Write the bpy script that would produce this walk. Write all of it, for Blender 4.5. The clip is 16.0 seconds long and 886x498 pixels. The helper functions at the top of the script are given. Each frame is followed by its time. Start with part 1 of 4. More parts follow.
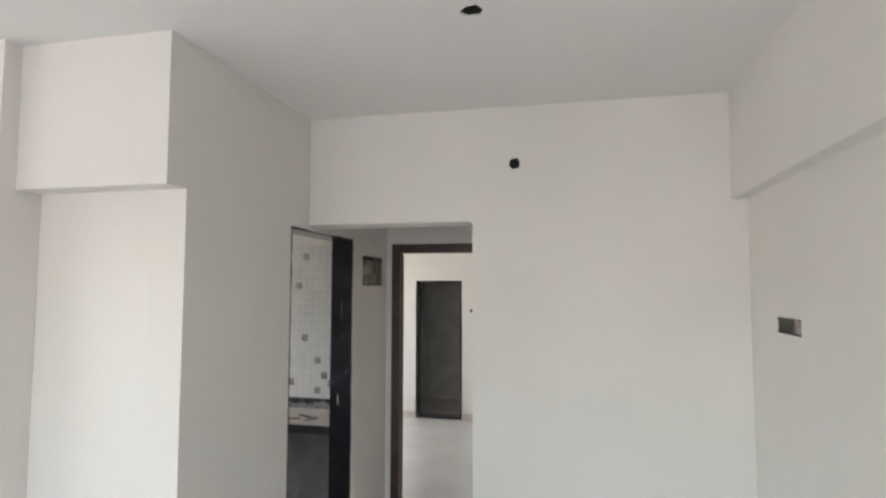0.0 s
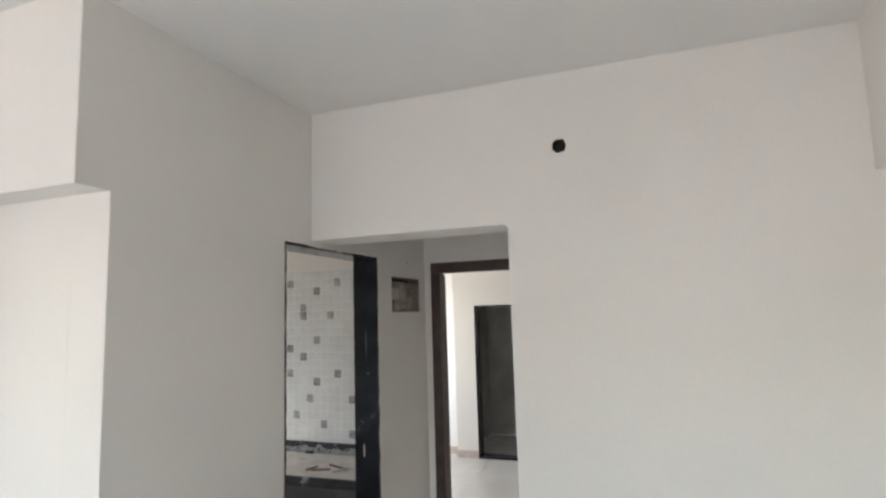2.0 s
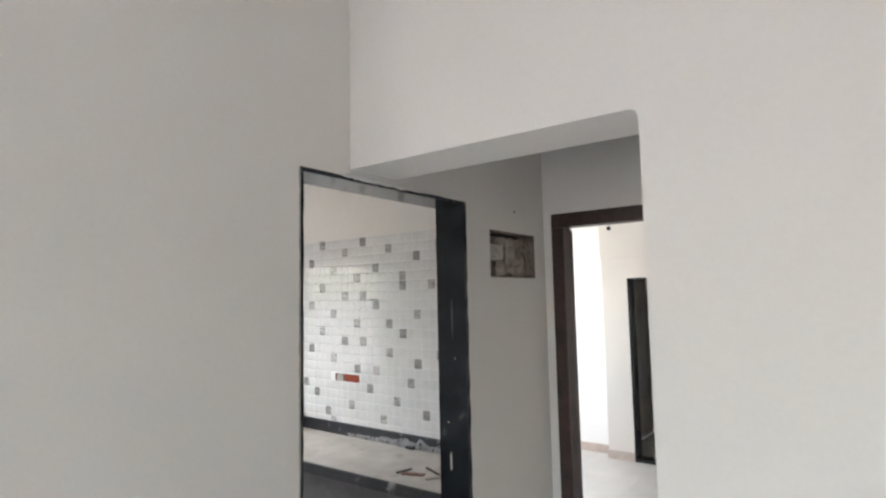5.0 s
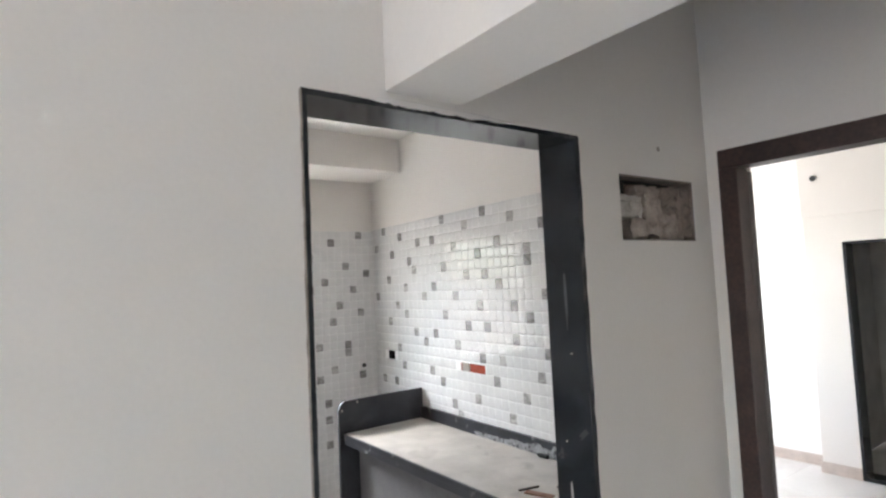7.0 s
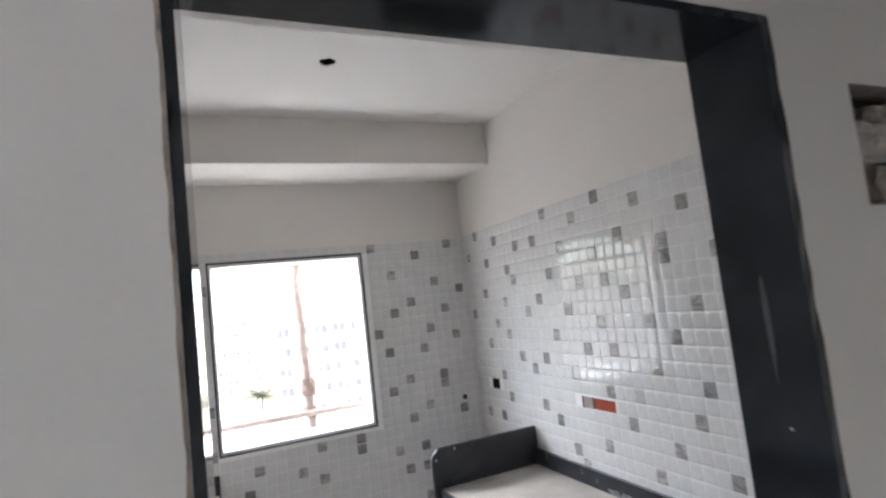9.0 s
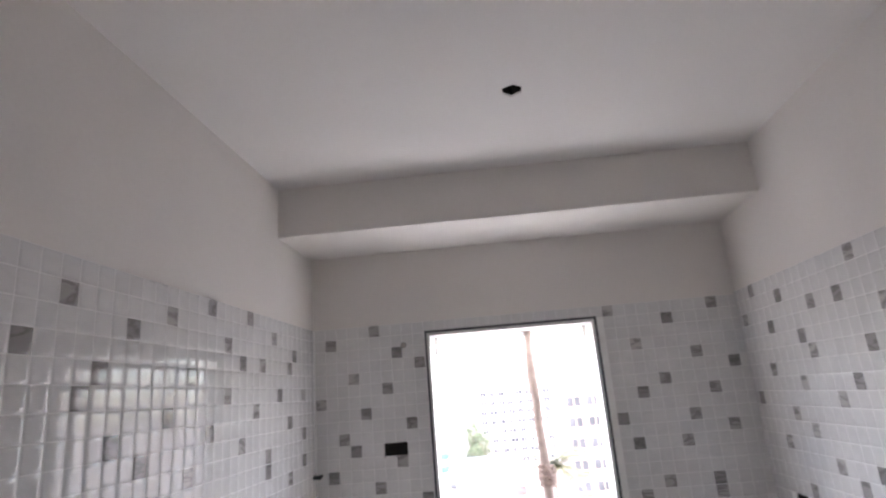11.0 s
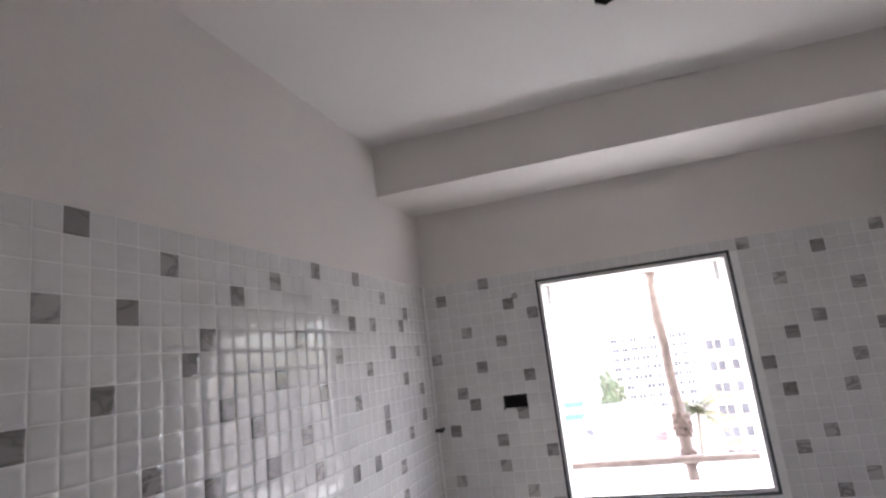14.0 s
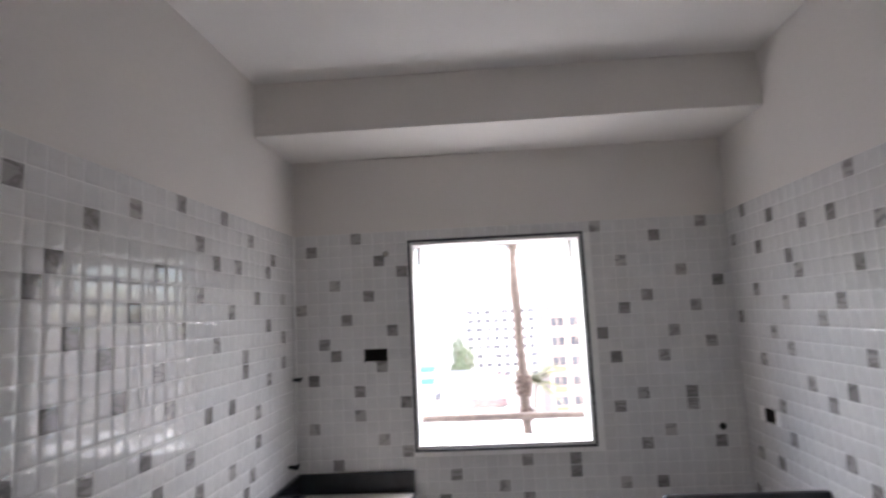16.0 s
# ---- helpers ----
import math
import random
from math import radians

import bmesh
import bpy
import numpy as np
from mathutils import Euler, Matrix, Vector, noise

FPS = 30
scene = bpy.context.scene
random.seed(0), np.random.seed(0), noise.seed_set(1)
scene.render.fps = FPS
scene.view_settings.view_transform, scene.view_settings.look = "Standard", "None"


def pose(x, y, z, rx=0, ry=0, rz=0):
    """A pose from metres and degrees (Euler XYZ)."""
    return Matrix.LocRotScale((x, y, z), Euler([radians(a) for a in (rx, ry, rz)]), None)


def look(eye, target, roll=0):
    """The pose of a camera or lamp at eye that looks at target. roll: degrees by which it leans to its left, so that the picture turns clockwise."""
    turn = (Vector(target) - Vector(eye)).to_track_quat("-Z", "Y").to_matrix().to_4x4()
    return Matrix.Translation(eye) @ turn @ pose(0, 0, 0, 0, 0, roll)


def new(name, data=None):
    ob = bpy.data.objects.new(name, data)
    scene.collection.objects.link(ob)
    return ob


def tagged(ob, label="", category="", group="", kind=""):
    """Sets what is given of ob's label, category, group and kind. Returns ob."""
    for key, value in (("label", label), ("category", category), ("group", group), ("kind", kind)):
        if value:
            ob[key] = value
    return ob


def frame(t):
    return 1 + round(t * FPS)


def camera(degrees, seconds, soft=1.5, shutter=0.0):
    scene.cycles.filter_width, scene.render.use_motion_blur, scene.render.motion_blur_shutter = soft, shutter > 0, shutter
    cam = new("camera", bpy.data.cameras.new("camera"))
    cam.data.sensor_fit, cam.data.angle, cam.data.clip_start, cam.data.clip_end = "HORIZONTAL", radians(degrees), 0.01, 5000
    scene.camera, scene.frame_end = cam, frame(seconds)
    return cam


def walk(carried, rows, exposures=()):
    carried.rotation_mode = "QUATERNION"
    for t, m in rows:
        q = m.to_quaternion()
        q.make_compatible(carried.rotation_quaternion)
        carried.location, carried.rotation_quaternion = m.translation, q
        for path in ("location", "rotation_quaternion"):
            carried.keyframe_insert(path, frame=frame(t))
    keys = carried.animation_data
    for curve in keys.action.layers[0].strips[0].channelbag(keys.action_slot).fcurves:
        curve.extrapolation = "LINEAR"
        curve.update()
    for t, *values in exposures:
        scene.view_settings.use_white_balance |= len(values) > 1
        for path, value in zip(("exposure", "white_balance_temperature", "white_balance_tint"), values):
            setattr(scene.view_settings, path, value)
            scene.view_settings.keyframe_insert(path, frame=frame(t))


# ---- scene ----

# ---------------------------------------------------------------- camera
cam = camera(76.7, 16.0, soft=2.3, shutter=0.4)
PATH = [
    (0, (1.448, -3.018, 1.771), (1.014, -1.07, 1.904), 0.1),
    (0.5, (1.537, -2.844, 1.776), (0.963, -0.946, 2.04), 0.3),
    (1, (1.577, -2.696, 1.787), (0.903, -0.835, 2.076), -0.3),
    (1.5, (1.527, -2.523, 1.776), (0.814, -0.679, 2.081), -1.1),
    (2, (1.484, -2.32, 1.756), (0.804, -0.453, 1.986), -1.7),
    (2.5, (1.573, -2.106, 1.766), (0.773, -0.279, 1.926), -1.5),
    (3, (1.651, -1.982, 1.751), (0.733, -0.209, 1.879), -1.4),
    (3.5, (1.586, -1.874, 1.714), (0.597, -0.142, 1.861), -2.0),
    (4, (1.511, -1.712, 1.695), (0.443, -0.031, 1.88), -0.9),
    (6.3, (1.188, -0.941, 1.681), (-0.226, 0.465, 1.818), -3.4),
    (6.5, (1.185, -0.884, 1.676), (-0.292, 0.458, 1.823), -3.2),
    (7, (1.111, -0.73, 1.662), (-0.498, 0.452, 1.786), -2.7),
    (7.5, (0.945, -0.629, 1.659), (-0.621, 0.613, 1.746), -3.1),
    (8, (0.819, -0.563, 1.672), (-0.725, 0.705, 1.747), -3.9),
    (8.5, (0.708, -0.404, 1.684), (-0.964, 0.687, 1.808), -5.0),
    (9, (0.557, -0.263, 1.696), (-1.249, 0.577, 1.879), -6.5),
    (9.5, (0.386, -0.196, 1.707), (-1.447, 0.563, 1.964), -5.2),
    (10, (0.24, -0.124, 1.719), (-1.635, 0.471, 2.079), -4.3),
    (10.2, (0.21, -0.058, 1.716), (-1.701, 0.352, 2.124), -4.0),
    (12.5, (0.107, 0.265, 1.702), (-1.778, -0.182, 2.2), -7.1),
    (13, (0.08, 0.246, 1.7), (-1.788, -0.298, 2.163), -7.4),
    (13.5, (0.044, 0.192, 1.702), (-1.84, -0.309, 2.149), -7.5),
    (14, (0.01, 0.196, 1.706), (-1.875, -0.347, 2.096), -6.9),
    (14.5, (-0.012, 0.246, 1.688), (-1.856, -0.459, 2.008), -5.5),
    (15, (0.009, 0.261, 1.666), (-1.833, -0.472, 1.927), -5.4),
    (15.5, (0.034, 0.24, 1.664), (-1.893, -0.246, 1.892), -5.5),
    (16, (0.052, 0.174, 1.668), (-1.932, 0.071, 1.895), -2.7),
]
walk(cam, [(t, look(eye, target, roll)) for t, eye, target, roll in PATH],
     exposures=[(0.0, 3.78, 7060, 10), (2.0, 3.86, 7040, 10), (4.2, 4.02, 6960, 10), (6.3, 4.30, 6780, 11), (7.5, 4.47, 6740, 11), (8.5, 4.50, 6620, 11), (9.0, 3.90, 6480, 13), (10.0, 3.63, 6520, 18), (12.5, 3.50, 6580, 20), (14.5, 3.41, 6560, 19), (16.0, 3.22, 6550, 18)])

# ---------------------------------------------------------------- world and light
SKY, SUN = 0.10, 0.9
world = bpy.data.worlds.new("sky")
scene.world = world
world.use_nodes = True
wn = world.node_tree
sky = wn.nodes.new("ShaderNodeTexSky")
sky.sky_type = "NISHITA"
sky.sun_disc = False
sky.sun_elevation = radians(48)
sky.sun_rotation = radians(60)
sky.air_density, sky.dust_density = 1.0, 2.0
wn.links.new(sky.outputs[0], wn.nodes["Background"].inputs[0])
wn.nodes["Background"].inputs[1].default_value = SKY


def lamp(name, kind, m, strength, colour=(1, 1, 1), size=(1, 1), angle=None):
    d = bpy.data.lights.new(name, kind)
    d.energy, d.color = strength, colour
    if kind == "AREA":
        d.shape, d.size, d.size_y = "RECTANGLE", size[0], size[1]
    if angle is not None:
        d.angle = radians(angle)
    ob = new(name, d)
    ob.matrix_world = m
    return ob


sun_way = Vector((math.sin(radians(60)) * math.cos(radians(48)), math.cos(radians(60)) * math.cos(radians(48)), math.sin(radians(48))))
lamp("sun", "SUN", look(tuple(sun_way * 50), (0, 0, 0)), SUN, (1.0, 0.95, 0.88), angle=10.0)
# unseen area lamp added outside, above the kitchen window, to lift the kitchen's skylight
lamp("kitchen_skylight", "AREA", look((-3.75, 0.29, 2.75), (-1.4, 0.29, 0.75)), 41, (0.97, 0.985, 1.0), (3.0, 1.4))
# skylight in the living room's balcony opening and in the bedroom's window
lamp("balcony_daylight", "AREA", look((0.4, -5.42, 1.2), (0.4, 0, 1.2)), 0.72, (0.93, 0.97, 1.0), (3.0, 2.1))
# side lamp added to even out the walls; its window is assumed
lamp("side_window_daylight", "AREA", look((-3.15, -3.3, 1.5), (1, -3.0, 1.3)), 1.05, (0.95, 0.98, 1.0), (1.6, 1.2))
lamp("bedroom_daylight", "AREA", look((-2.72, 3.35, 1.5), (1, 3.35, 1.5)), 2.6, (0.96, 0.98, 1.0), (1.4, 1.2))


# ---------------------------------------------------------------- materials
def material(name, colour, rough=0.6, metal=0.0, vary=0.0, vary_scale=3.0, grain=0.0, grain_scale=120.0, bump=0.0, bump_scale=60.0,
             spec=0.5, island=0.0, stain=None, stain_scale=4.0, stain_at=(0.55, 0.7), rough_vary=0.0, bump2=0.0, bump2_scale=3.0):
    m = bpy.data.materials.new(name)
    m.use_nodes = True
    nt = m.node_tree
    n, ln = nt.nodes, nt.links
    b = n["Principled BSDF"]
    b.inputs["Roughness"].default_value = rough
    b.inputs["Metallic"].default_value = metal
    b.inputs["Specular IOR Level"].default_value = spec
    geo = n.new("ShaderNodeNewGeometry")

    def noise_at(scale, detail=3.0, dist=0.0):
        t = n.new("ShaderNodeTexNoise")
        t.inputs["Scale"].default_value = scale
        t.inputs["Detail"].default_value = detail
        t.inputs["Distortion"].default_value = dist
        ln.new(geo.outputs["Position"], t.inputs["Vector"])
        return t.outputs["Fac"]

    def ranged(v, a, c, lo, hi):
        r = n.new("ShaderNodeMapRange")
        for k, x in zip(("From Min", "From Max", "To Min", "To Max"), (a, c, lo, hi)):
            r.inputs[k].default_value = x
        ln.new(v, r.inputs["Value"])
        return r.outputs["Result"]

    def scaled(col, v):
        x = n.new("ShaderNodeMix")
        x.data_type, x.blend_type = "RGBA", "MULTIPLY"
        x.inputs[0].default_value = 1.0
        ln.new(col, x.inputs[6])
        ln.new(v, x.inputs[7])
        return x.outputs[2]

    rgb = n.new("ShaderNodeRGB")
    rgb.outputs[0].default_value = (*colour, 1)
    col = rgb.outputs[0]
    if vary:
        col = scaled(col, ranged(noise_at(vary_scale, 4), 0.3, 0.7, 1 - vary, 1 + vary))
    if grain:
        col = scaled(col, ranged(noise_at(grain_scale, 2), 0.3, 0.7, 1 - grain, 1 + grain))
    if island:
        info = n.new("ShaderNodeObjectInfo")
        add = n.new("ShaderNodeMath")
        add.operation = "ADD"
        ln.new(info.outputs["Random"], add.inputs[0])
        ln.new(geo.outputs["Random Per Island"], add.inputs[1])
        fr = n.new("ShaderNodeMath")
        fr.operation = "FRACT"
        ln.new(add.outputs[0], fr.inputs[0])
        col = scaled(col, ranged(fr.outputs[0], 0, 1, 1 - island, 1 + island))
    if stain is not None:
        f = ranged(noise_at(stain_scale, 6, 0.6), stain_at[0], stain_at[1], 0, 1)
        x = n.new("ShaderNodeMix")
        x.data_type = "RGBA"
        ln.new(f, x.inputs[0])
        ln.new(col, x.inputs[6])
        x.inputs[7].default_value = (*stain, 1)
        col = x.outputs[2]
        if rough_vary:
            ln.new(ranged(f, 0, 1, rough, min(1, rough + rough_vary)), b.inputs["Roughness"])
    ln.new(col, b.inputs["Base Color"])
    if bump or bump2:
        prev = None
        for s, sc in ((bump, bump_scale), (bump2, bump2_scale)):
            if s:
                bp = n.new("ShaderNodeBump")
                bp.inputs["Strength"].default_value = 0.4
                bp.inputs["Distance"].default_value = s
                ln.new(noise_at(sc, 3), bp.inputs["Height"])
                if prev:
                    ln.new(prev, bp.inputs["Normal"])
                prev = bp.outputs["Normal"]
        ln.new(prev, b.inputs["Normal"])
    return m


def tile_material(name, colour, vein, width, vein_scale, island, strength=0.35):
    """Glazed print: a base colour with thin marble veins."""
    m = material(name, colour, rough=0.06, spec=0.6, island=island, vary=0.05, vary_scale=9, bump=0.0005, bump_scale=24)
    nt = m.node_tree
    n, ln = nt.nodes, nt.links
    b = n["Principled BSDF"]
    base = b.inputs["Base Color"].links[0].from_socket
    geo = n.new("ShaderNodeNewGeometry")
    t = n.new("ShaderNodeTexNoise")
    t.inputs["Scale"].default_value, t.inputs["Detail"].default_value, t.inputs["Distortion"].default_value = vein_scale, 5, 1.2
    mp = n.new("ShaderNodeMapping")
    mp.inputs["Rotation"].default_value, mp.inputs["Scale"].default_value = (0.45, -0.45, 0.0), (0.7, 0.7, 2.0)
    ln.new(geo.outputs["Position"], mp.inputs["Vector"])
    ln.new(mp.outputs["Vector"], t.inputs["Vector"])
    sub = n.new("ShaderNodeMath")
    sub.operation = "SUBTRACT"
    sub.inputs[1].default_value = 0.5
    ln.new(t.outputs["Fac"], sub.inputs[0])
    ab = n.new("ShaderNodeMath")
    ab.operation = "ABSOLUTE"
    ln.new(sub.outputs[0], ab.inputs[0])
    r = n.new("ShaderNodeMapRange")
    r.inputs["From Min"].default_value, r.inputs["From Max"].default_value = 0.0, width
    r.inputs["To Min"].default_value, r.inputs["To Max"].default_value = strength, 0.0
    ln.new(ab.outputs[0], r.inputs["Value"])
    x = n.new("ShaderNodeMix")
    x.data_type = "RGBA"
    ln.new(r.outputs[0], x.inputs[0])
    ln.new(base, x.inputs[6])
    x.inputs[7].default_value = (*vein, 1)
    ln.new(x.outputs[2], b.inputs["Base Color"])
    return m


PAINT = material("wall_paint", (0.76, 0.725, 0.685), 0.75, vary=0.03, vary_scale=1.3, grain=0.012, grain_scale=90, bump=0.0008, bump_scale=70, bump2=0.006, bump2_scale=2.2)
# paler copy of wall_paint: the window's brightness on the recess is in its colour
RECESS_BRIGHT_PAINT = material("recess_bright_paint", (0.87, 0.865, 0.85), 0.75, vary=0.02, vary_scale=1.3, grain=0.01, grain_scale=90, bump=0.0008, bump_scale=70)
CEIL = material("ceiling_paint", (0.78, 0.755, 0.725), 0.8, vary=0.025, vary_scale=1.1, grain=0.01, bump=0.0007, bump_scale=80, bump2=0.006, bump2_scale=1.8)
RAW = material("rough_plaster", (0.40, 0.36, 0.32), 0.9, vary=0.2, vary_scale=14, grain=0.1, grain_scale=160, bump=0.006, bump_scale=45, stain=(0.2, 0.17, 0.15), stain_scale=16)
RAW_DARK = material("brown_mortar", (0.23, 0.185, 0.16), 0.92, vary=0.25, vary_scale=18, grain=0.12, grain_scale=150, bump=0.006, bump_scale=50, stain=(0.12, 0.10, 0.09), stain_scale=20)
RAW_BROWN = material("worn_mortar", (0.35, 0.295, 0.255), 0.92, vary=0.28, vary_scale=20, grain=0.12, grain_scale=150, bump=0.006, bump_scale=50, stain=(0.2, 0.16, 0.14), stain_scale=22)
RAW_PALE = material("pale_mortar", (0.46, 0.42, 0.38), 0.9, vary=0.15, vary_scale=16, grain=0.08, grain_scale=150, bump=0.006, bump_scale=50, stain=(0.38, 0.34, 0.30), stain_scale=20)
BRICK = material("red_brick", (0.40, 0.07, 0.035), 0.85, vary=0.2, vary_scale=30, grain=0.15, bump=0.003, bump_scale=90)
CRUMB = material("dusty_tile_chip", (0.24, 0.13, 0.095), 0.85, vary=0.25, vary_scale=25, grain=0.12, bump=0.002)
SMEAR = material("dried_smear", (0.05, 0.053, 0.06), 0.6, vary=0.3, vary_scale=25, grain=0.2)
SMEAR_PALE = material("grout_smear", (0.29, 0.29, 0.29), 0.85, vary=0.3, vary_scale=18, grain=0.2, grain_scale=90, stain=(0.06, 0.06, 0.065), stain_scale=26, stain_at=(0.52, 0.6))
# near-black colour stands in for the shade inside holes and hollows
DARK = material("dark_cavity", (0.02, 0.018, 0.016), 0.85, vary=0.3, vary_scale=40, bump=0.002)
GREYBOX = material("grey_metal_box", (0.20, 0.20, 0.19), 0.5, metal=0.6, vary=0.25, vary_scale=30, grain=0.1)
GROUT = material("tile_ground", (0.87, 0.86, 0.845), 0.3, vary=0.05, vary_scale=10, bump=0.0004, bump_scale=200)
WHITE_TILE = tile_material("white_marble_glaze", (0.735, 0.725, 0.71), (0.60, 0.59, 0.58), 0.03, 3.6, 0.02, 0.2)
GREY_TILE = tile_material("grey_marble_glaze", (0.41, 0.39, 0.375), (0.12, 0.112, 0.108), 0.075, 10.0, 0.36, 0.65)
GRANITE = material("black_granite", (0.016, 0.018, 0.022), 0.10, vary=0.4, vary_scale=6, grain=0.2, grain_scale=420, spec=0.35, stain=(0.045, 0.05, 0.06), stain_scale=5, stain_at=(0.58, 0.85), rough_vary=0.35)
GRANITE_MATTE = material("dulled_granite", (0.034, 0.035, 0.041), 0.42, vary=0.3, vary_scale=6, grain=0.3, grain_scale=380, spec=0.35, stain=(0.07, 0.07, 0.075), stain_scale=5, stain_at=(0.55, 0.85), rough_vary=0.2)
GRANITE_DUSTY = material("dusty_granite", (0.019, 0.021, 0.027), 0.35, vary=0.4, vary_scale=7, grain=0.5, grain_scale=300, stain=(0.34, 0.34, 0.34), stain_scale=13, stain_at=(0.60, 0.72), rough_vary=0.5)
GRANITE_EDGE = material("granite_sawn_edge", (0.042, 0.044, 0.05), 0.55, vary=0.4, vary_scale=25, grain=0.3, stain=(0.3, 0.29, 0.27), stain_scale=22, stain_at=(0.62, 0.75), rough_vary=0.3)
DUST = material("cement_dust", (0.50, 0.47, 0.43), 0.9, vary=0.12, vary_scale=7, grain=0.07, grain_scale=140, bump=0.002, bump_scale=60, stain=(0.36, 0.33, 0.30), stain_scale=6, stain_at=(0.60, 0.78))
WOOD = material("brown_wood_frame", (0.046, 0.024, 0.02), 0.45, vary=0.35, vary_scale=8, grain=0.3, grain_scale=70, bump=0.0015, bump_scale=50, stain=(0.15, 0.12, 0.11), stain_scale=11, stain_at=(0.70, 0.85), rough_vary=0.3)
REBATE = material("grey_rebate", (0.10, 0.085, 0.08), 0.6, vary=0.2, vary_scale=10, grain=0.1)
FLOOR = material("vitrified_floor", (0.66, 0.64, 0.61), 0.22, vary=0.05, vary_scale=2.5, grain=0.03, grain_scale=50, stain=(0.60, 0.575, 0.54), stain_scale=3, stain_at=(0.55, 0.8), rough_vary=0.04)
SKIRT = material("skirting_tile", (0.55, 0.47, 0.42), 0.35, vary=0.12, vary_scale=12, grain=0.06)
BATH = material("bathroom_plaster", (0.56, 0.545, 0.52), 0.6, vary=0.12, vary_scale=5, grain=0.06, bump=0.001)
UNDER_PLASTER = material("dark_grey_plaster", (0.115, 0.112, 0.115), 0.85, vary=0.18, vary_scale=6, grain=0.1, grain_scale=90, bump=0.002, bump_scale=50, stain=(0.19, 0.185, 0.18), stain_scale=5, stain_at=(0.58, 0.8))
BAMBOO = material("bamboo_pole", (0.155, 0.12, 0.102), 0.7, vary=0.2, vary_scale=18, grain=0.1, bump=0.002, bump_scale=50)
ROPE = material("coir_rope", (0.16, 0.118, 0.10), 0.95, vary=0.2, vary_scale=40, bump=0.003, bump_scale=200)
BLACKPIPE = material("black_pipe", (0.02, 0.02, 0.02), 0.4, vary=0.2)
CONCRETE = material("ledge_concrete", (0.62, 0.61, 0.58), 0.85, vary=0.1, vary_scale=3, grain=0.06, bump=0.002)
FACADE = material("facade_paint", (0.58, 0.45, 0.36), 0.8, vary=0.06, vary_scale=0.15, grain=0.02, grain_scale=2)
FACADE2 = material("far_facade_paint", (0.70, 0.68, 0.66), 0.8, vary=0.06, vary_scale=0.1)
ORANGE = material("orange_paint", (0.33, 0.215, 0.12), 0.8, vary=0.1, vary_scale=0.6)
PANE = material("window_glass_dark", (0.095, 0.10, 0.112), 0.5, vary=0.3, vary_scale=0.4, spec=0.15)
EARTH = material("town_ground", (0.36, 0.33, 0.29), 0.9, vary=0.25, vary_scale=0.05, grain=0.2, grain_scale=0.6)
LEAF = material("palm_leaf", (0.20, 0.205, 0.11), 0.5, vary=0.3, vary_scale=1.5, island=0.3)
# lighter than real foliage: haze over the far trees is mixed into this colour
HAZED_LEAF = material("hazed_tree_leaf", (0.16, 0.20, 0.12), 0.6, vary=0.3, vary_scale=0.8, island=0.35)
BARK = material("bark", (0.20, 0.16, 0.12), 0.9, vary=0.3, vary_scale=3)
TARP = material("blue_sheet_roof", (0.07, 0.25, 0.27), 0.6, vary=0.12, vary_scale=0.6)
SHEET = material("grey_sheet_roof", (0.20, 0.195, 0.19), 0.7, vary=0.25, vary_scale=0.5)
RUST = material("rusty_sheet_roof", (0.27, 0.18, 0.15), 0.8, vary=0.3, vary_scale=0.7)


# ---------------------------------------------------------------- mesh helpers
def link(name, bm, mat_or_mats, parent=None, smooth=False):
    bmesh.ops.recalc_face_normals(bm, faces=bm.faces)
    me = bpy.data.meshes.new(name)
    bm.to_mesh(me)
    bm.free()
    for mt in (mat_or_mats if isinstance(mat_or_mats, (list, tuple)) else [mat_or_mats]):
        me.materials.append(mt)
    if smooth:
        for p in me.polygons:
            p.use_smooth = True
    ob = new(name, me)
    ob.parent = parent
    return ob


def part(name, bm, mt, parent, label="", smooth=False):
    ob = link(name, bm, mt, parent, smooth)
    return tagged(ob, label) if label else ob


def thing(name, label, category, at=(0, 0, 0), group=""):
    ob = new(name)
    ob.location = at
    ob.empty_display_size = 0.1
    return tagged(ob, label, category, group)


def box(bm, a, b, bevel=0.0, mat_index=0):
    """A box between two corners, in the bmesh's own space."""
    lo, hi = [min(p, q) for p, q in zip(a, b)], [max(p, q) for p, q in zip(a, b)]
    v = [bm.verts.new((x, y, z)) for x in (lo[0], hi[0]) for y in (lo[1], hi[1]) for z in (lo[2], hi[2])]
    fs = [bm.faces.new([v[i] for i in q]) for q in ((0, 1, 3, 2), (4, 6, 7, 5), (0, 4, 5, 1), (2, 3, 7, 6), (0, 2, 6, 4), (1, 5, 7, 3))]
    for f in fs:
        f.material_index = mat_index
    if bevel:
        es = list({e for f in fs for e in f.edges})
        bmesh.ops.bevel(bm, geom=es, offset=bevel, segments=2, affect="EDGES", profile=0.6)
    return bm


def boxed(*specs, bevel=0.0):
    bm = bmesh.new()
    for a, b in specs:
        box(bm, a, b, bevel)
    return bm


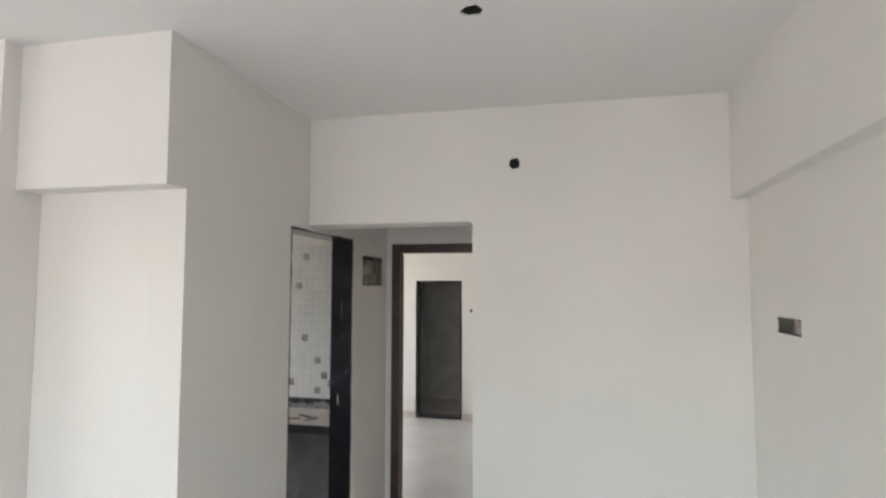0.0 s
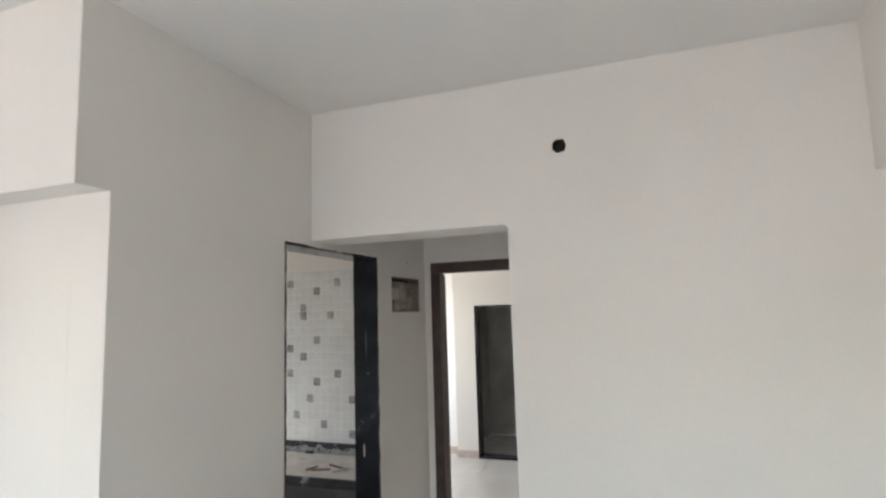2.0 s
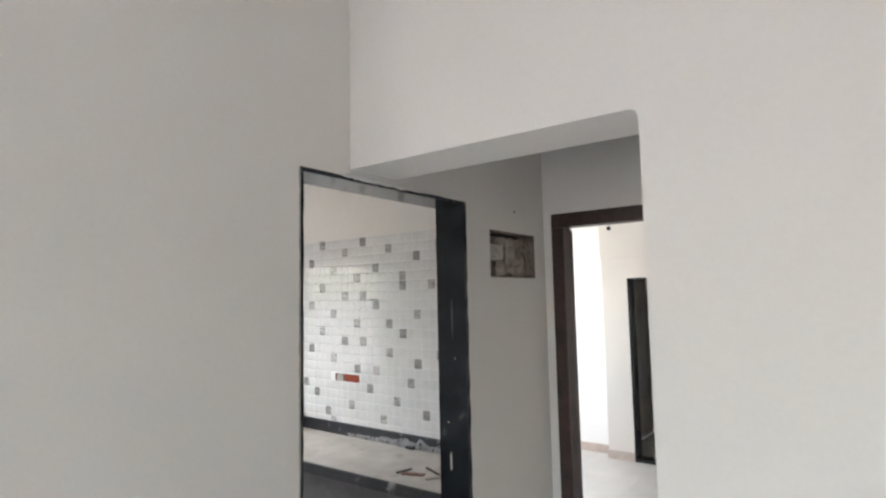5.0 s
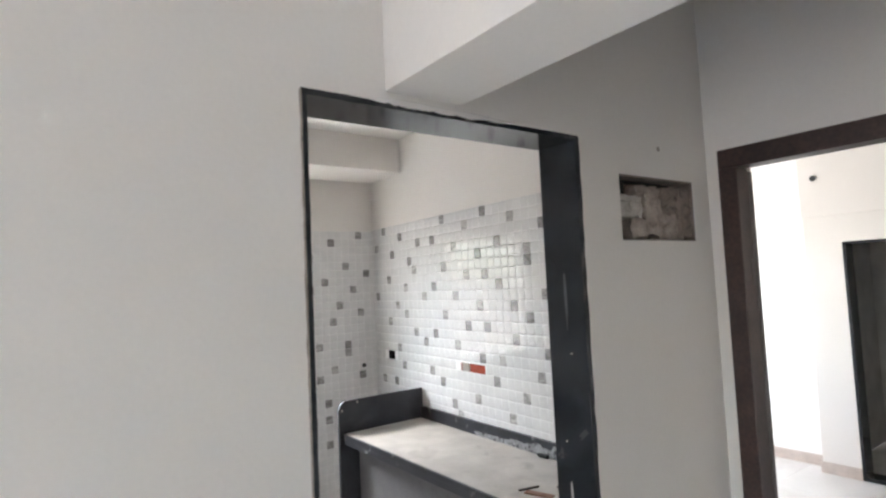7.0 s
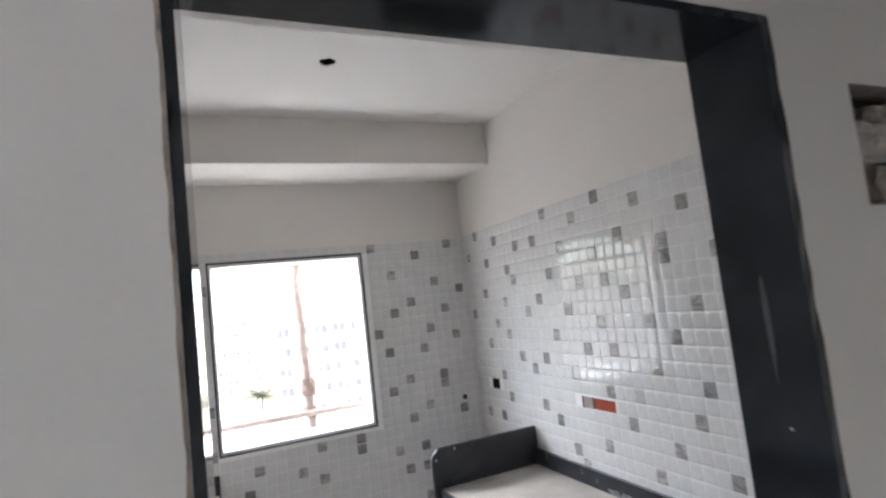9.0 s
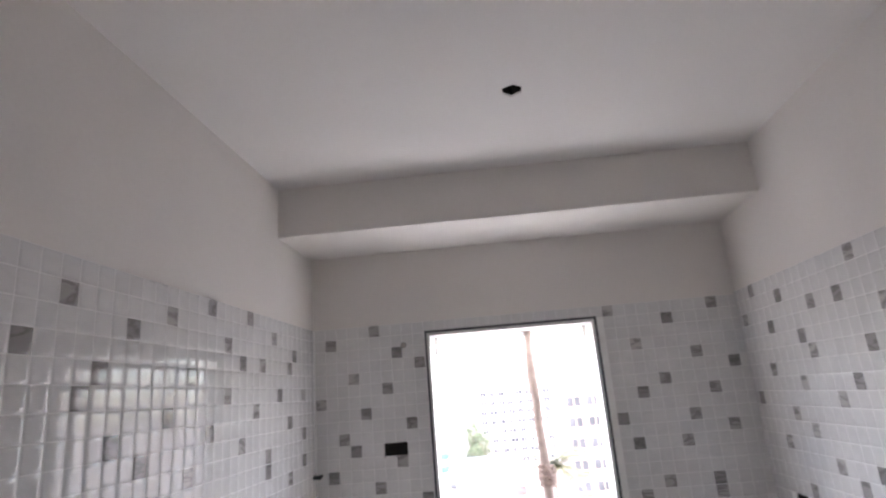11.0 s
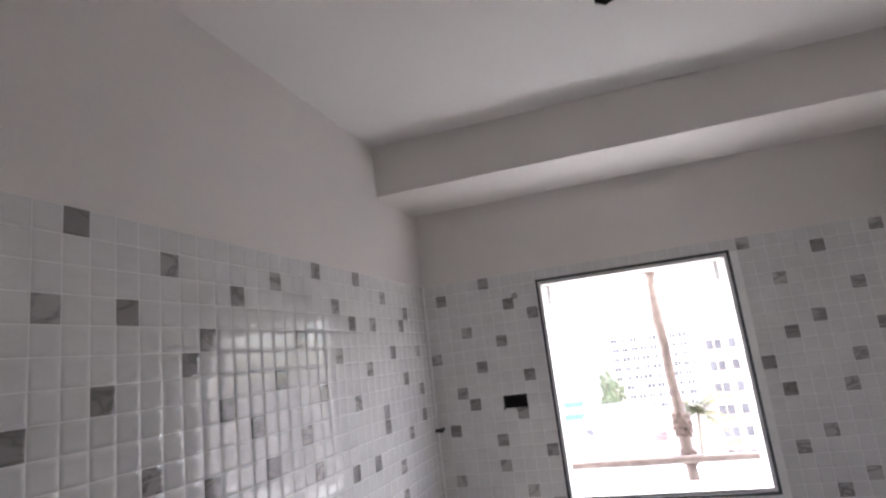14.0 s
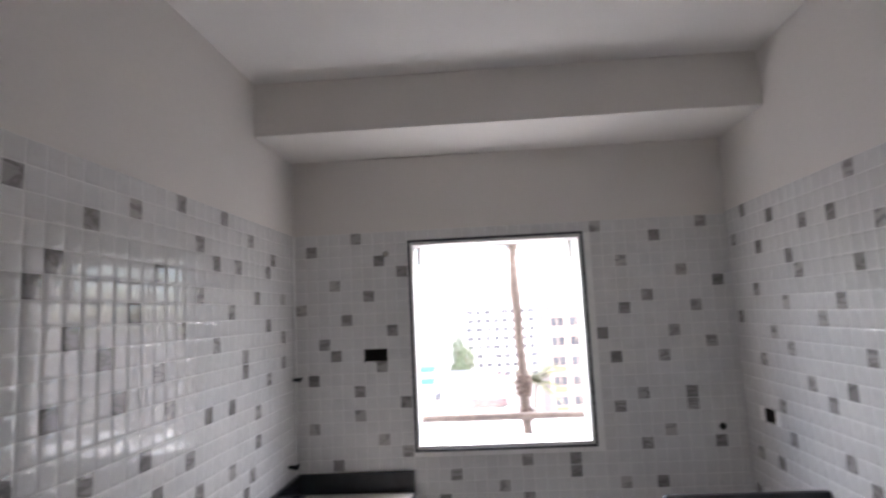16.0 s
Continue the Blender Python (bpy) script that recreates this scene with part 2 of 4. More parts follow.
def tube(bm, points, radii, sides=10, cap=True):
    """A tapered tube along points."""
    rings = []
    for i, p in enumerate(points):
        p = Vector(p)
        d = Vector(points[min(i + 1, len(points) - 1)]) - Vector(points[max(i - 1, 0)])
        q = d.to_track_quat("Z", "Y")
        r = radii[i] if isinstance(radii, (list, tuple)) else radii
        rings.append([bm.verts.new(p + q @ Vector((r * math.cos(2 * math.pi * k / sides), r * math.sin(2 * math.pi * k / sides), 0))) for k in range(sides)])
    for a, b in zip(rings, rings[1:]):
        for k in range(sides):
            bm.faces.new((a[k], a[(k + 1) % sides], b[(k + 1) % sides], b[k]))
    if cap:
        bm.faces.new(rings[0][::-1])
        bm.faces.new(rings[-1])
    return bm


def frame_at(origin, u, v=(0, 0, 1)):
    """A wall's own axes: u along it, v up, w out of it into the room."""
    u, v = Vector(u).normalized(), Vector(v).normalized()
    w = u.cross(v)
    m = Matrix((u, v, w)).transposed().to_4x4()
    m.translation = origin
    return m


def slab(name, m, outline, holes, thick, mt, label, w0=0.0):
    """A wall or ceiling with thickness and openings that go right through: outline and holes in the wall's own u, v."""
    bm = bmesh.new()
    loops, edges = [], []
    for poly in [outline, *holes]:
        vs = [bm.verts.new((u, v, w0)) for u, v in poly]
        loops.append(vs)
        edges += [bm.edges.new((vs[i], vs[(i + 1) % len(vs)])) for i in range(len(vs))]
    bmesh.ops.triangle_fill(bm, use_beauty=True, use_dissolve=False, edges=edges, normal=(0, 0, 1))
    faces = list(bm.faces)
    back = {v: bm.verts.new((v.co.x, v.co.y, w0 - thick)) for loop in loops for v in loop}
    for f in faces:
        bm.faces.new([back[v] for v in reversed(f.verts)])
    for loop in loops:
        for i, a in enumerate(loop):
            b = loop[(i + 1) % len(loop)]
            bm.faces.new((a, b, back[b], back[a]))
    bm.transform(m)
    ob = link(name, bm, mt)
    return tagged(ob, label, kind="structure")


def rect(u0, v0, u1, v1):
    return [(u0, v0), (u1, v0), (u1, v1), (u0, v1)]


def knockout(u, v, r, seed, n=7, squash=1.0):
    """A rough-edged hole."""
    rg = random.Random(seed)
    return [(u + r * (0.82 + 0.3 * rg.random()) * math.cos(2 * math.pi * k / n), v + squash * r * (0.82 + 0.3 * rg.random()) * math.sin(2 * math.pi * k / n)) for k in range(n)]


def cup(name, m, u0, v0, u1, v1, depth, mt, label, category, wall=0.004, back=0.0):
    """A recessed box: four sides and a back, open to the room, set inside a hole."""
    bm = bmesh.new()
    o = wall
    box(bm, (u0 - o, v0 - o, -depth), (u1 + o, v1 + o, -depth - o))
    box(bm, (u0 - o, v0 - o, -depth), (u0, v1 + o, -back))
    box(bm, (u1, v0 - o, -depth), (u1 + o, v1 + o, -back))
    box(bm, (u0, v0 - o, -depth), (u1, v0, -back))
    box(bm, (u0, v1, -depth), (u1, v1 + o, -back))
    ob = link(name, bm, mt)
    ob.matrix_world = m
    return tagged(ob, label, category)


def liner(name, m, poly, depth, mt, label, category, start=0.006):
    """An open-fronted near-black lining that paints the shade inside a rough hole, with a back."""
    cu, cv = sum(p[0] for p in poly) / len(poly), sum(p[1] for p in poly) / len(poly)
    bm = bmesh.new()
    rings = [[bm.verts.new((cu + (u - cu) * k, cv + (v - cv) * k, w)) for u, v in poly] for k, w in ((0.985, -start), (0.93, -start), (0.93, -depth), (0.985, -depth - 0.004))]
    for a, b in zip(rings, rings[1:]):
        for i in range(len(poly)):
            j = (i + 1) % len(poly)
            bm.faces.new((a[i], a[j], b[j], b[i]))
    bm.faces.new([bm.verts.new(v.co + Vector((0, 0, 0.001))) for v in rings[2]])
    bm.faces.new(rings[3])
    ob = link(name, bm, mt)
    ob.matrix_world = m
    return tagged(ob, label, category)


# ---------------------------------------------------------------- plan
CE = 2.735                      # ceiling
XI = -0.15                      # kitchen face of the door wall
XW = -2.812                     # kitchen face of the window wall
YRA, YRB = 1.3828, 1.4600       # kitchen face of the counter wall, at its two ends
YR = YRB
YLA, YLB = -0.835, -0.757       # kitchen face of the near wall, at its two ends
YF0, WT, LT = -0.06, 0.165, 2.12  # face and back of the far wall, height of its opening
KD0, KD1, KDZ = -0.270, 0.62, 2.095
YE = 1.36                       # end wall of the passage
XR, XRB = 2.305, 2.235          # living room's outer wall, and the beam over it
YB = -5.5                       # balcony wall behind
XL = -3.2


def wall_y(x):
    """Face of the counter wall, which runs slightly out of square."""
    return YRA + (YRB - YRA) * (x - XI) / (XW - XI)


BY = 4.42                       # bedroom's far wall

# ---- walls
m_door = frame_at((0, 0, 0), (0, 1, 0))                     # u = y, normal +x
niche = rect(0.809, 1.775, 1.25, 1.995)
slab("wall_kitchen_door", m_door,
     [(-1.122, 0), (KD0, 0), (KD0, KDZ), (KD1, KDZ), (KD1, 0), (YE, 0), (YE, CE), (-1.235, CE), (-1.235, 2.15), (-1.122, 2.15)], [niche], 0.15, PAINT,
     "off-white painted wall between living room and kitchen")
m_far = frame_at((0, YF0, 0), (1, 0, 0))                      # u = x, normal -y
slab("wall_far", m_far, [(0.95, 0), (2.6, 0), (2.6, CE), (0.0005, CE), (0.0005, LT), (0.93, LT), (0.944, LT - 0.006), (0.95, LT - 0.02)],
     [knockout(1.177, 2.426, 0.034, 3)], WT - YF0, PAINT, "off-white painted living room wall with a passage opening")
m_right = frame_at((XR, 0, 0), (0, -1, 0))                  # u = -y, normal -x
slab("wall_right", m_right, rect(-0.1, 0, 5.7, CE), [rect(0.415, 1.583, 0.645, 1.645)], 0.15, PAINT, "off-white painted outer wall with an empty box")
bm = boxed(((XRB, 0.0, 2.20), (XR + 0.02, YB, CE)))
tagged(link("beam_right", bm, PAINT), "painted beam along the outer wall", kind="structure")
m_back = frame_at((0, YB, 0), (-1, 0, 0))                   # u = -x, normal +y
slab("wall_back", m_back, [(-2.6, 0), (-2.0, 0), (-2.0, 2.2), (1.2, 2.2), (1.2, 0), (3.4, 0), (3.4, CE), (-2.6, CE)], [], 0.15, PAINT, "painted wall with a wide balcony opening")
# unseen wall, its opening made up for the added side lamp
m_left = frame_at((XL, 0, 0), (0, 1, 0))
slab("wall_left", m_left, rect(-5.6, 0, -1.1, CE), [rect(-4.15, 0.85, -2.45, 2.15)], 0.15, PAINT, "off-white painted living room wall with an assumed window opening")
tagged(link("wall_kitchen_outside", boxed(((-0.75, -1.122, 0), (-0.1505, -1.0, 2.16))), PAINT), "painted face of the kitchen wall in the living room", kind="structure")
tagged(link("beam_left", boxed(((-0.72, -1.235, 2.15), (-0.1505, -1.05, CE))), PAINT), "painted ceiling beam over the kitchen wall", kind="structure")
tagged(link("column_left", boxed(((XL, -1.31, 0), (-0.69, -0.98, CE))), PAINT), "painted concrete column beside the kitchen wall", kind="structure")

# passage and its end wall
m_end = frame_at((0, YE, 0), (1, 0, 0))
slab("wall_passage_end", m_end, [(-0.1, 0), (0.045, 0), (0.045, 2.114), (0.945, 2.114), (0.945, 0), (1.3, 0), (1.3, CE), (-0.1, CE)], [], 0.13, PAINT, "painted wall round the bedroom door frame")
m_pr = frame_at((0.99, 0, 0), (0, -1, 0))
slab("wall_passage_side", m_pr, rect(-YE, 0, -WT, CE), [], 0.15, PAINT, "painted side wall of the passage")

# kitchen
m_kl = frame_at((XI, YLA, 0), (XW - XI, YLB - YLA, 0))      # u towards the window, normal +y
len_l = math.hypot(XW - XI, YLB - YLA)
slab("wall_kitchen_near", m_kl, rect(0.0005, 0, len_l + 0.1, CE), [], 0.16, PAINT, "white painted kitchen wall above mosaic tiles")
m_kr = frame_at((XW, YRB, 0), (XI - XW, YRA - YRB, 0))      # u from the window towards the door, normal -y
len_r = math.hypot(XI - XW, YRA - YRB)
redbox, rsock = rect(1.121, 1.112, 1.366, 1.170), rect(0.196, 1.112, 0.293, 1.180)
slab("wall_kitchen_counter", m_kr, rect(-0.1, 0, len_r + 0.049, CE), [redbox, rsock], 0.10, PAINT, "white painted kitchen wall above mosaic tiles and counter")
m_kw = frame_at((XW, YLB, 0), (0, 1, 0))                    # u = y - YLB, normal +x
WY0, WY1, WZ0, WZ1 = -0.157 - YLB, 0.737 - YLB, 0.99, 2.047
window = rect(WY0, WZ0, WY1, WZ1)
wsock = rect(-0.405 - YLB, 1.432, -0.281 - YLB, 1.503)
slab("wall_kitchen_window", m_kw, rect(-0.15, 0, YR - YLB + 0.12, CE), [window, wsock], 0.16, PAINT, "white painted kitchen wall with the window opening")
tagged(link("beam_kitchen", boxed(((XW + 0.001, -1.0, 2.49), (-2.335, YR + 0.05, CE)), bevel=0.006), PAINT), "painted ceiling beam above the kitchen window", kind="structure")

tagged(link("beam_kitchen_door", boxed(((-0.1505, -0.90, 2.177), (-0.35, YR, CE)), bevel=0.006), PAINT), "painted ceiling beam over the kitchen side of the doorway", kind="structure")

# bedroom and bathroom beyond
m_bf = frame_at((0, BY, 0), (1, 0, 0))
slab("wall_bedroom_far", m_bf, [(-0.853, 0), (-0.585, 0), (-0.585, 1.845), (0.05, 1.845), (0.05, 0), (2.2, 0), (2.2, CE), (-0.853, CE)],
     [rect(0.165, 1.425, 0.2, 1.462)], 0.15, PAINT, "white bedroom wall with the bathroom door opening")
tagged(link("beam_bedroom", boxed(((-0.853, BY - 0.03, 2.06), (2.2, BY + 0.001, CE)), bevel=0.004), PAINT), "painted beam above the bathroom door", kind="structure")
slab("wall_bedroom_recess", frame_at((0, 4.58, 0), (1, 0, 0)), rect(-3.0, 0, -0.65, CE), [], 0.15, RECESS_BRIGHT_PAINT, "white bedroom wall set back beside the column")
slab("wall_bedroom_left", frame_at((-2.8, 0, 0), (0, 1, 0)), rect(1.55, 0, 4.7, CE), [rect(2.55, 0.9, 4.15, 2.15)], 0.15, PAINT, "white bedroom wall with a window opening")
slab("wall_bedroom_right", frame_at((2.2, 0, 0), (0, -1, 0)), rect(-4.7, 0, -1.4, CE), [], 0.15, PAINT, "white bedroom wall")
slab("wall_bedroom_near", frame_at((0, 1.62, 0), (-1, 0, 0)), rect(-0.045, 0, 2.9, CE), [], 0.016, PAINT, "white bedroom wall backing the kitchen")
slab("wall_bedroom_near_side", frame_at((0, 1.49, 0), (-1, 0, 0)), rect(-2.3, 0, -0.95, CE), [], 0.12, PAINT, "white bedroom wall beside the door")
slab("wall_bathroom_back", frame_at((0, 5.75, 0), (1, 0, 0)), rect(-0.9, 0, 1.2, CE), [], 0.1, BATH, "grey bathroom wall")
slab("wall_bathroom_left", frame_at((-0.80, 0, 0), (0, 1, 0)), rect(4.6, 0, 5.75, CE), [], 0.1, BATH, "grey bathroom wall")
slab("wall_bathroom_right", frame_at((1.1, 0, 0), (0, -1, 0)), rect(-5.75, 0, -4.57, CE), [], 0.1, BATH, "grey bathroom wall")

# ---- ceilings and floors
m_top = frame_at((0, 0, CE), (1, 0, 0), (0, -1, 0))         # u = x, v = -y, normal down
slab("ceiling_living", m_top, [(-0.02, -0.1), (2.6, -0.1), (2.6, 5.7), (XL - 0.1, 5.7), (XL - 0.1, 1.06), (-0.02, 1.06)], [knockout(1.134, 1.137, 0.045, 8, 6)], 0.12, CEIL, "white living room ceiling with a fan hook hole")
slab("ceiling_passage", m_top, rect(-0.02, -1.5, 1.2, -0.1005), [], 0.12, CEIL, "white passage ceiling")
slab("ceiling_kitchen", m_top, rect(XW - 0.1, -YR - 0.02, -0.0205, 1.0595), [knockout(-1.648, -0.334, 0.04, 9, 6)], 0.12, CEIL, "white kitchen ceiling with a fan hook hole")
slab("ceiling_bedroom", m_top, rect(-2.9, -5.9, 2.3, -1.5005), [], 0.12, CEIL, "white bedroom ceiling")
m_floor = frame_at((0, 0, 0), (1, 0, 0), (0, 1, 0))


def tiled_floor(name, x0, y0, x1, y1, label, step=0.6, mt=FLOOR):
    """Concrete base with separate square floor tiles."""
    base = slab(name, m_floor, rect(x0, y0, x1, y1), [], 0.14, mt, label, w0=-0.008)
    bm = bmesh.new()
    nx, ny = math.ceil((x1 - x0) / step), math.ceil((y1 - y0) / step)
    for i in range(nx):
        for j in range(ny):
            box(bm, (x0 + i * step + 0.0012, y0 + j * step + 0.0012, -0.0079), (min(x0 + (i + 1) * step, x1) - 0.0012, min(y0 + (j + 1) * step, y1) - 0.0012, 0))
    ob = link("floor_tiling", bm, mt, base)
    return tagged(ob, kind="stuff")


tiled_floor("floor_living", XL, YB, XR, 0.0, "pale vitrified tile floor of the living room")
tiled_floor("floor_passage", 0.0, 0.0, 0.99, 1.49, "pale vitrified tile floor of the passage")
tiled_floor("floor_kitchen", XW, -0.9, 0.0, YR, "pale vitrified tile floor of the kitchen")
tiled_floor("floor_bedroom", -2.8, 1.4905, 2.2, 4.58, "pale vitrified tile floor of the bedroom")
tiled_floor("floor_bathroom", -0.8, 4.58, 1.1, 5.75, "grey bathroom floor", 0.3, BATH)
for a, b in (((-0.853, BY - 0.012, 0), (-0.585, BY - 0.001, 0.09)), ((0.05, BY - 0.012, 0), (2.2, BY - 0.001, 0.09)), ((-2.79, 4.568, 0), (-0.853, 4.579, 0.09)), ((-0.865, BY - 0.012, 0), (-0.8535, 4.579, 0.09))):
    tagged(link("baseboard", boxed((a, b), bevel=0.002), SKIRT), "beige tile skirting along the bedroom wall", kind="structure")

# ---------------------------------------------------------------- kitchen door lining
lining = thing("door_lining", "polished black granite lining round the kitchen doorway", "door frame", (0, (KD0 + KD1) / 2, 0))


def rough_edge(bm, zlo, seed, amount=0.0028, axis=2):
    """Chip the sawn front edge of a lining slab."""
    rg = random.Random(seed)
    bmesh.ops.subdivide_edges(bm, edges=[e for e in bm.edges if e.calc_length() > 0.3], cuts=40, use_grid_fill=True)
    for v in bm.verts:
        if v.co.x > -0.002:
            v.co.x += rg.uniform(-amount, amount * 0.3)
    return bm


def lining_part(name, a, b, seed, label=""):
    bm = boxed((a, b))
    rough_edge(bm, 0, seed)
    if seed == 2:  # this jamb stands slightly out of square
        for v in bm.verts:
            v.co.y += 0.009 * min(1.0, max(0.0, -v.co.x / 0.15))
    bm.transform(Matrix.Translation((0, -(KD0 + KD1) / 2, 0)))
    return part(name, bm, GRANITE, lining, label)


lining_part("head", (0.0015, KD0, KDZ - 0.0145), (-0.148, KD1, KDZ - 0.0005), 1)
lining_part("jamb", (0.0015, KD0 + 0.0015, 0), (-0.1495, KD0 + 0.0130, KDZ - 0.015), 2)
lining_part("jamb", (0.0015, KD1 - 0.02, 0), (-0.148, KD1 - 0.0005, KDZ - 0.015), 3, "polished jamb with white paint smears")
for y, z, w, h, s in ((KD1 - 0.0215, 1.0, 0.007, 0.07, 4), (KD1 - 0.0215, 1.43, 0.004, 0.005, 5), (KD1 - 0.0215, 1.16, 0.004, 0.006, 7), (KD1 - 0.0215, 1.60, 0.009, 0.16, 8)):
    rg = random.Random(s)
    bm = bmesh.new()
    pts = [(-0.06 - 0.02 * s % 0.05 + w * (0.5 + 0.5 * rg.random()) * math.cos(a), h * (0.45 + 0.2 * rg.random()) * math.sin(a)) for a in [2 * math.pi * k / 12 for k in range(12)]]
    fr = [bm.verts.new((px, y - (KD0 + KD1) / 2, z + pz)) for px, pz in pts]
    bk = [bm.verts.new((px, y + 0.001 - (KD0 + KD1) / 2, z + pz)) for px, pz in pts]
    bm.faces.new(fr)
    bm.faces.new(bk[::-1])
    for k in range(12):
        bm.faces.new((fr[k], fr[(k + 1) % 12], bk[(k + 1) % 12], bk[k]))
    part("paint_smear", bm, SMEAR if s == 8 else DUST, lining, "dried whitish paint smear")
# crumbled plaster along the top of the lining and down its near side
rg = random.Random(12)
bm = bmesh.new()
prev = None
for k in range(81):
    y = -0.10 + k * 0.0055
    edge = min(1.0, k / 10, (80 - k) / 25)
    d = max(0.0, 0.004 + 0.006 * noise.noise((y * 38, 2.3, 0.4)) + 0.004 * noise.noise((y * 110, 5.3, 0.4)) + 0.001 * rg.random()) * edge
    up = 0.004 + 0.010 * edge * (0.6 + 0.5 * noise.noise((y * 13, 7.3, 0.4)))
    ring = [bm.verts.new(p) for p in ((0.0006, y, KDZ + up), (0.0035, y, KDZ + up * 0.6), (0.0045, y, KDZ - 0.001 - d), (0.0006, y, KDZ - 0.002 - d))]
    if prev:
        for i in range(4):
            bm.faces.new((prev[i], prev[(i + 1) % 4], ring[(i + 1) % 4], ring[i]))
    prev = ring
tagged(link("plaster_patch", bm, CEIL), "ragged white plaster patch over the granite head", "plaster")
bm = bmesh.new()
prev = None
for k in range(120):
    z = 0.02 + k * 0.0174
    d = 0.001 * rg.random() + 0.003 * abs(noise.noise((z * 22, 0.3, 1.4)))
    ring = [bm.verts.new(p) for p in ((0.0005, KD0 - 0.002 - d, z), (0.002, KD0 - 0.001 - d, z), (0.002, KD0 + 0.0012, z), (0.0005, KD0 + 0.0012, z))]
    if prev:
        for i in range(4):
            bm.faces.new((prev[i], prev[(i + 1) % 4], ring[(i + 1) % 4], ring[i]))
    prev = ring
tagged(link("mortar_joint", bm, RAW_BROWN), "crumbly brown mortar joint beside the granite jamb", "mortar")

# ---------------------------------------------------------------- bedroom door frame
dframe = thing("bedroom_door_frame", "dark brown painted wooden door frame with no door", "door frame", (0.495, YE + 0.05, 0))
for nm, a, b in (("jamb", (0.0455, 0), (0.114, 2.04)), ("jamb", (0.876, 0), (0.9445, 2.04)), ("head", (0.0455, 2.0405), (0.9445, 2.1135))):
    bm = bmesh.new()
    box(bm, (a[0] - 0.495, -0.056, a[1]), (b[0] - 0.495, 0.03, b[1]), 0.004)
    pr = part(nm, bm, WOOD, dframe)
    if nm == "jamb":
        s = 1 if a[0] < 0.5 else -1
        xe = (b[0] if s > 0 else a[0]) - 0.495
        bm = boxed(((xe - s * 0.02, 0.0305, 0), (xe + s * 0.002, 0.058, 2.03)), bevel=0.003)
        part("rebate_strip", bm, REBATE, pr, "worn grey rebate strip")
for z in (0.35, 1.6):
    bm = boxed(((0.114 - 0.495, 0.002, z), (0.117 - 0.495, 0.024, z + 0.1)), bevel=0.001)
    part("hinge_mark", bm, REBATE, dframe, "pale hinge recess")

# bathroom door lining
bl = thing("bathroom_door_lining", "dark granite lining of the bathroom doorway", "door frame", (-0.27, BY, 0))
for nm, a, b in (("jamb", (-0.5845, 0), (-0.563, 1.823)), ("jamb", (0.028, 0), (0.0495, 1.823)), ("head", (-0.5845, 1.8235), (0.0495, 1.8445))):
    part(nm, boxed(((a[0] + 0.27, -0.006, a[1]), (b[0] + 0.27, 0.155, b[1])), bevel=0.002), GRANITE, bl)
part("threshold", boxed(((-0.563 + 0.27, -0.004, 0.001), (0.028 + 0.27, 0.15, 0.03)), bevel=0.002), GRANITE, bl)

# ---------------------------------------------------------------- empty boxes and holes
liner("junction_box", m_far, knockout(1.177, 2.426, 0.034, 3), 0.06, DARK, "dark round wiring hole in the living room wall", "wall hole", 0.004)
liner("fan_hook_box", m_top, knockout(1.134, 1.137, 0.045, 8, 6), 0.07, DARK, "dark fan hook hole in the living room ceiling", "ceiling hole")
liner("fan_hook_box", m_top, knockout(-1.648, -0.334, 0.04, 9, 6), 0.07, DARK, "dark fan hook hole in the kitchen ceiling", "ceiling hole")
sb = cup("switch_box", m_right, 0.4155, 1.5835, 0.6445, 1.6445, 0.045, GREYBOX, "empty grey metal switch box sunk in the wall", "switch box", wall=0.003, back=0.0)
bm = boxed(((0.555, 1.586, -0.04), (0.62, 1.642, -0.012)), bevel=0.004)
part("knockout_plate", bm, RAW, sb, "dusty inner plate")
for u in (0.418, 0.642):
    for v in (1.587, 1.641):
        part("lug", boxed(((u - 0.004, v - 0.004, -0.01), (u + 0.004, v + 0.004, 0.004))), GREYBOX, sb)
cup("bedroom_switch_box", m_bf, 0.1655, 1.4255, 0.1995, 1.4615, 0.04, DARK, "small dark switch box in the bedroom wall", "switch box")
wh = frame_at((-0.74, BY - 0.031, 2.375), (1, 0, 0))
bm = bmesh.new()
tube(bm, [(0, 0, 0.0), (0, 0, 0.012)], [0.024, 0.02], 12)
ob = link("conduit_cap", bm, BLACKPIPE)
ob.matrix_world = wh
tagged(ob, "black conduit cap on the bedroom beam", "conduit cap")

# meter recess with raw masonry
mr = thing("meter_recess", "unfinished meter box recess with raw masonry and mortar", "wall recess", (0, 1.03, 1.885))


def in_recess(name, *specs, mt=RAW, bevel=0.0, label=""):
    bm = boxed(*[((a[0], a[1] - 1.03, a[2] - 1.885), (b[0], b[1] - 1.03, b[2] - 1.885)) for a, b in specs], bevel=bevel)
    return part(name, bm, mt, mr, label)


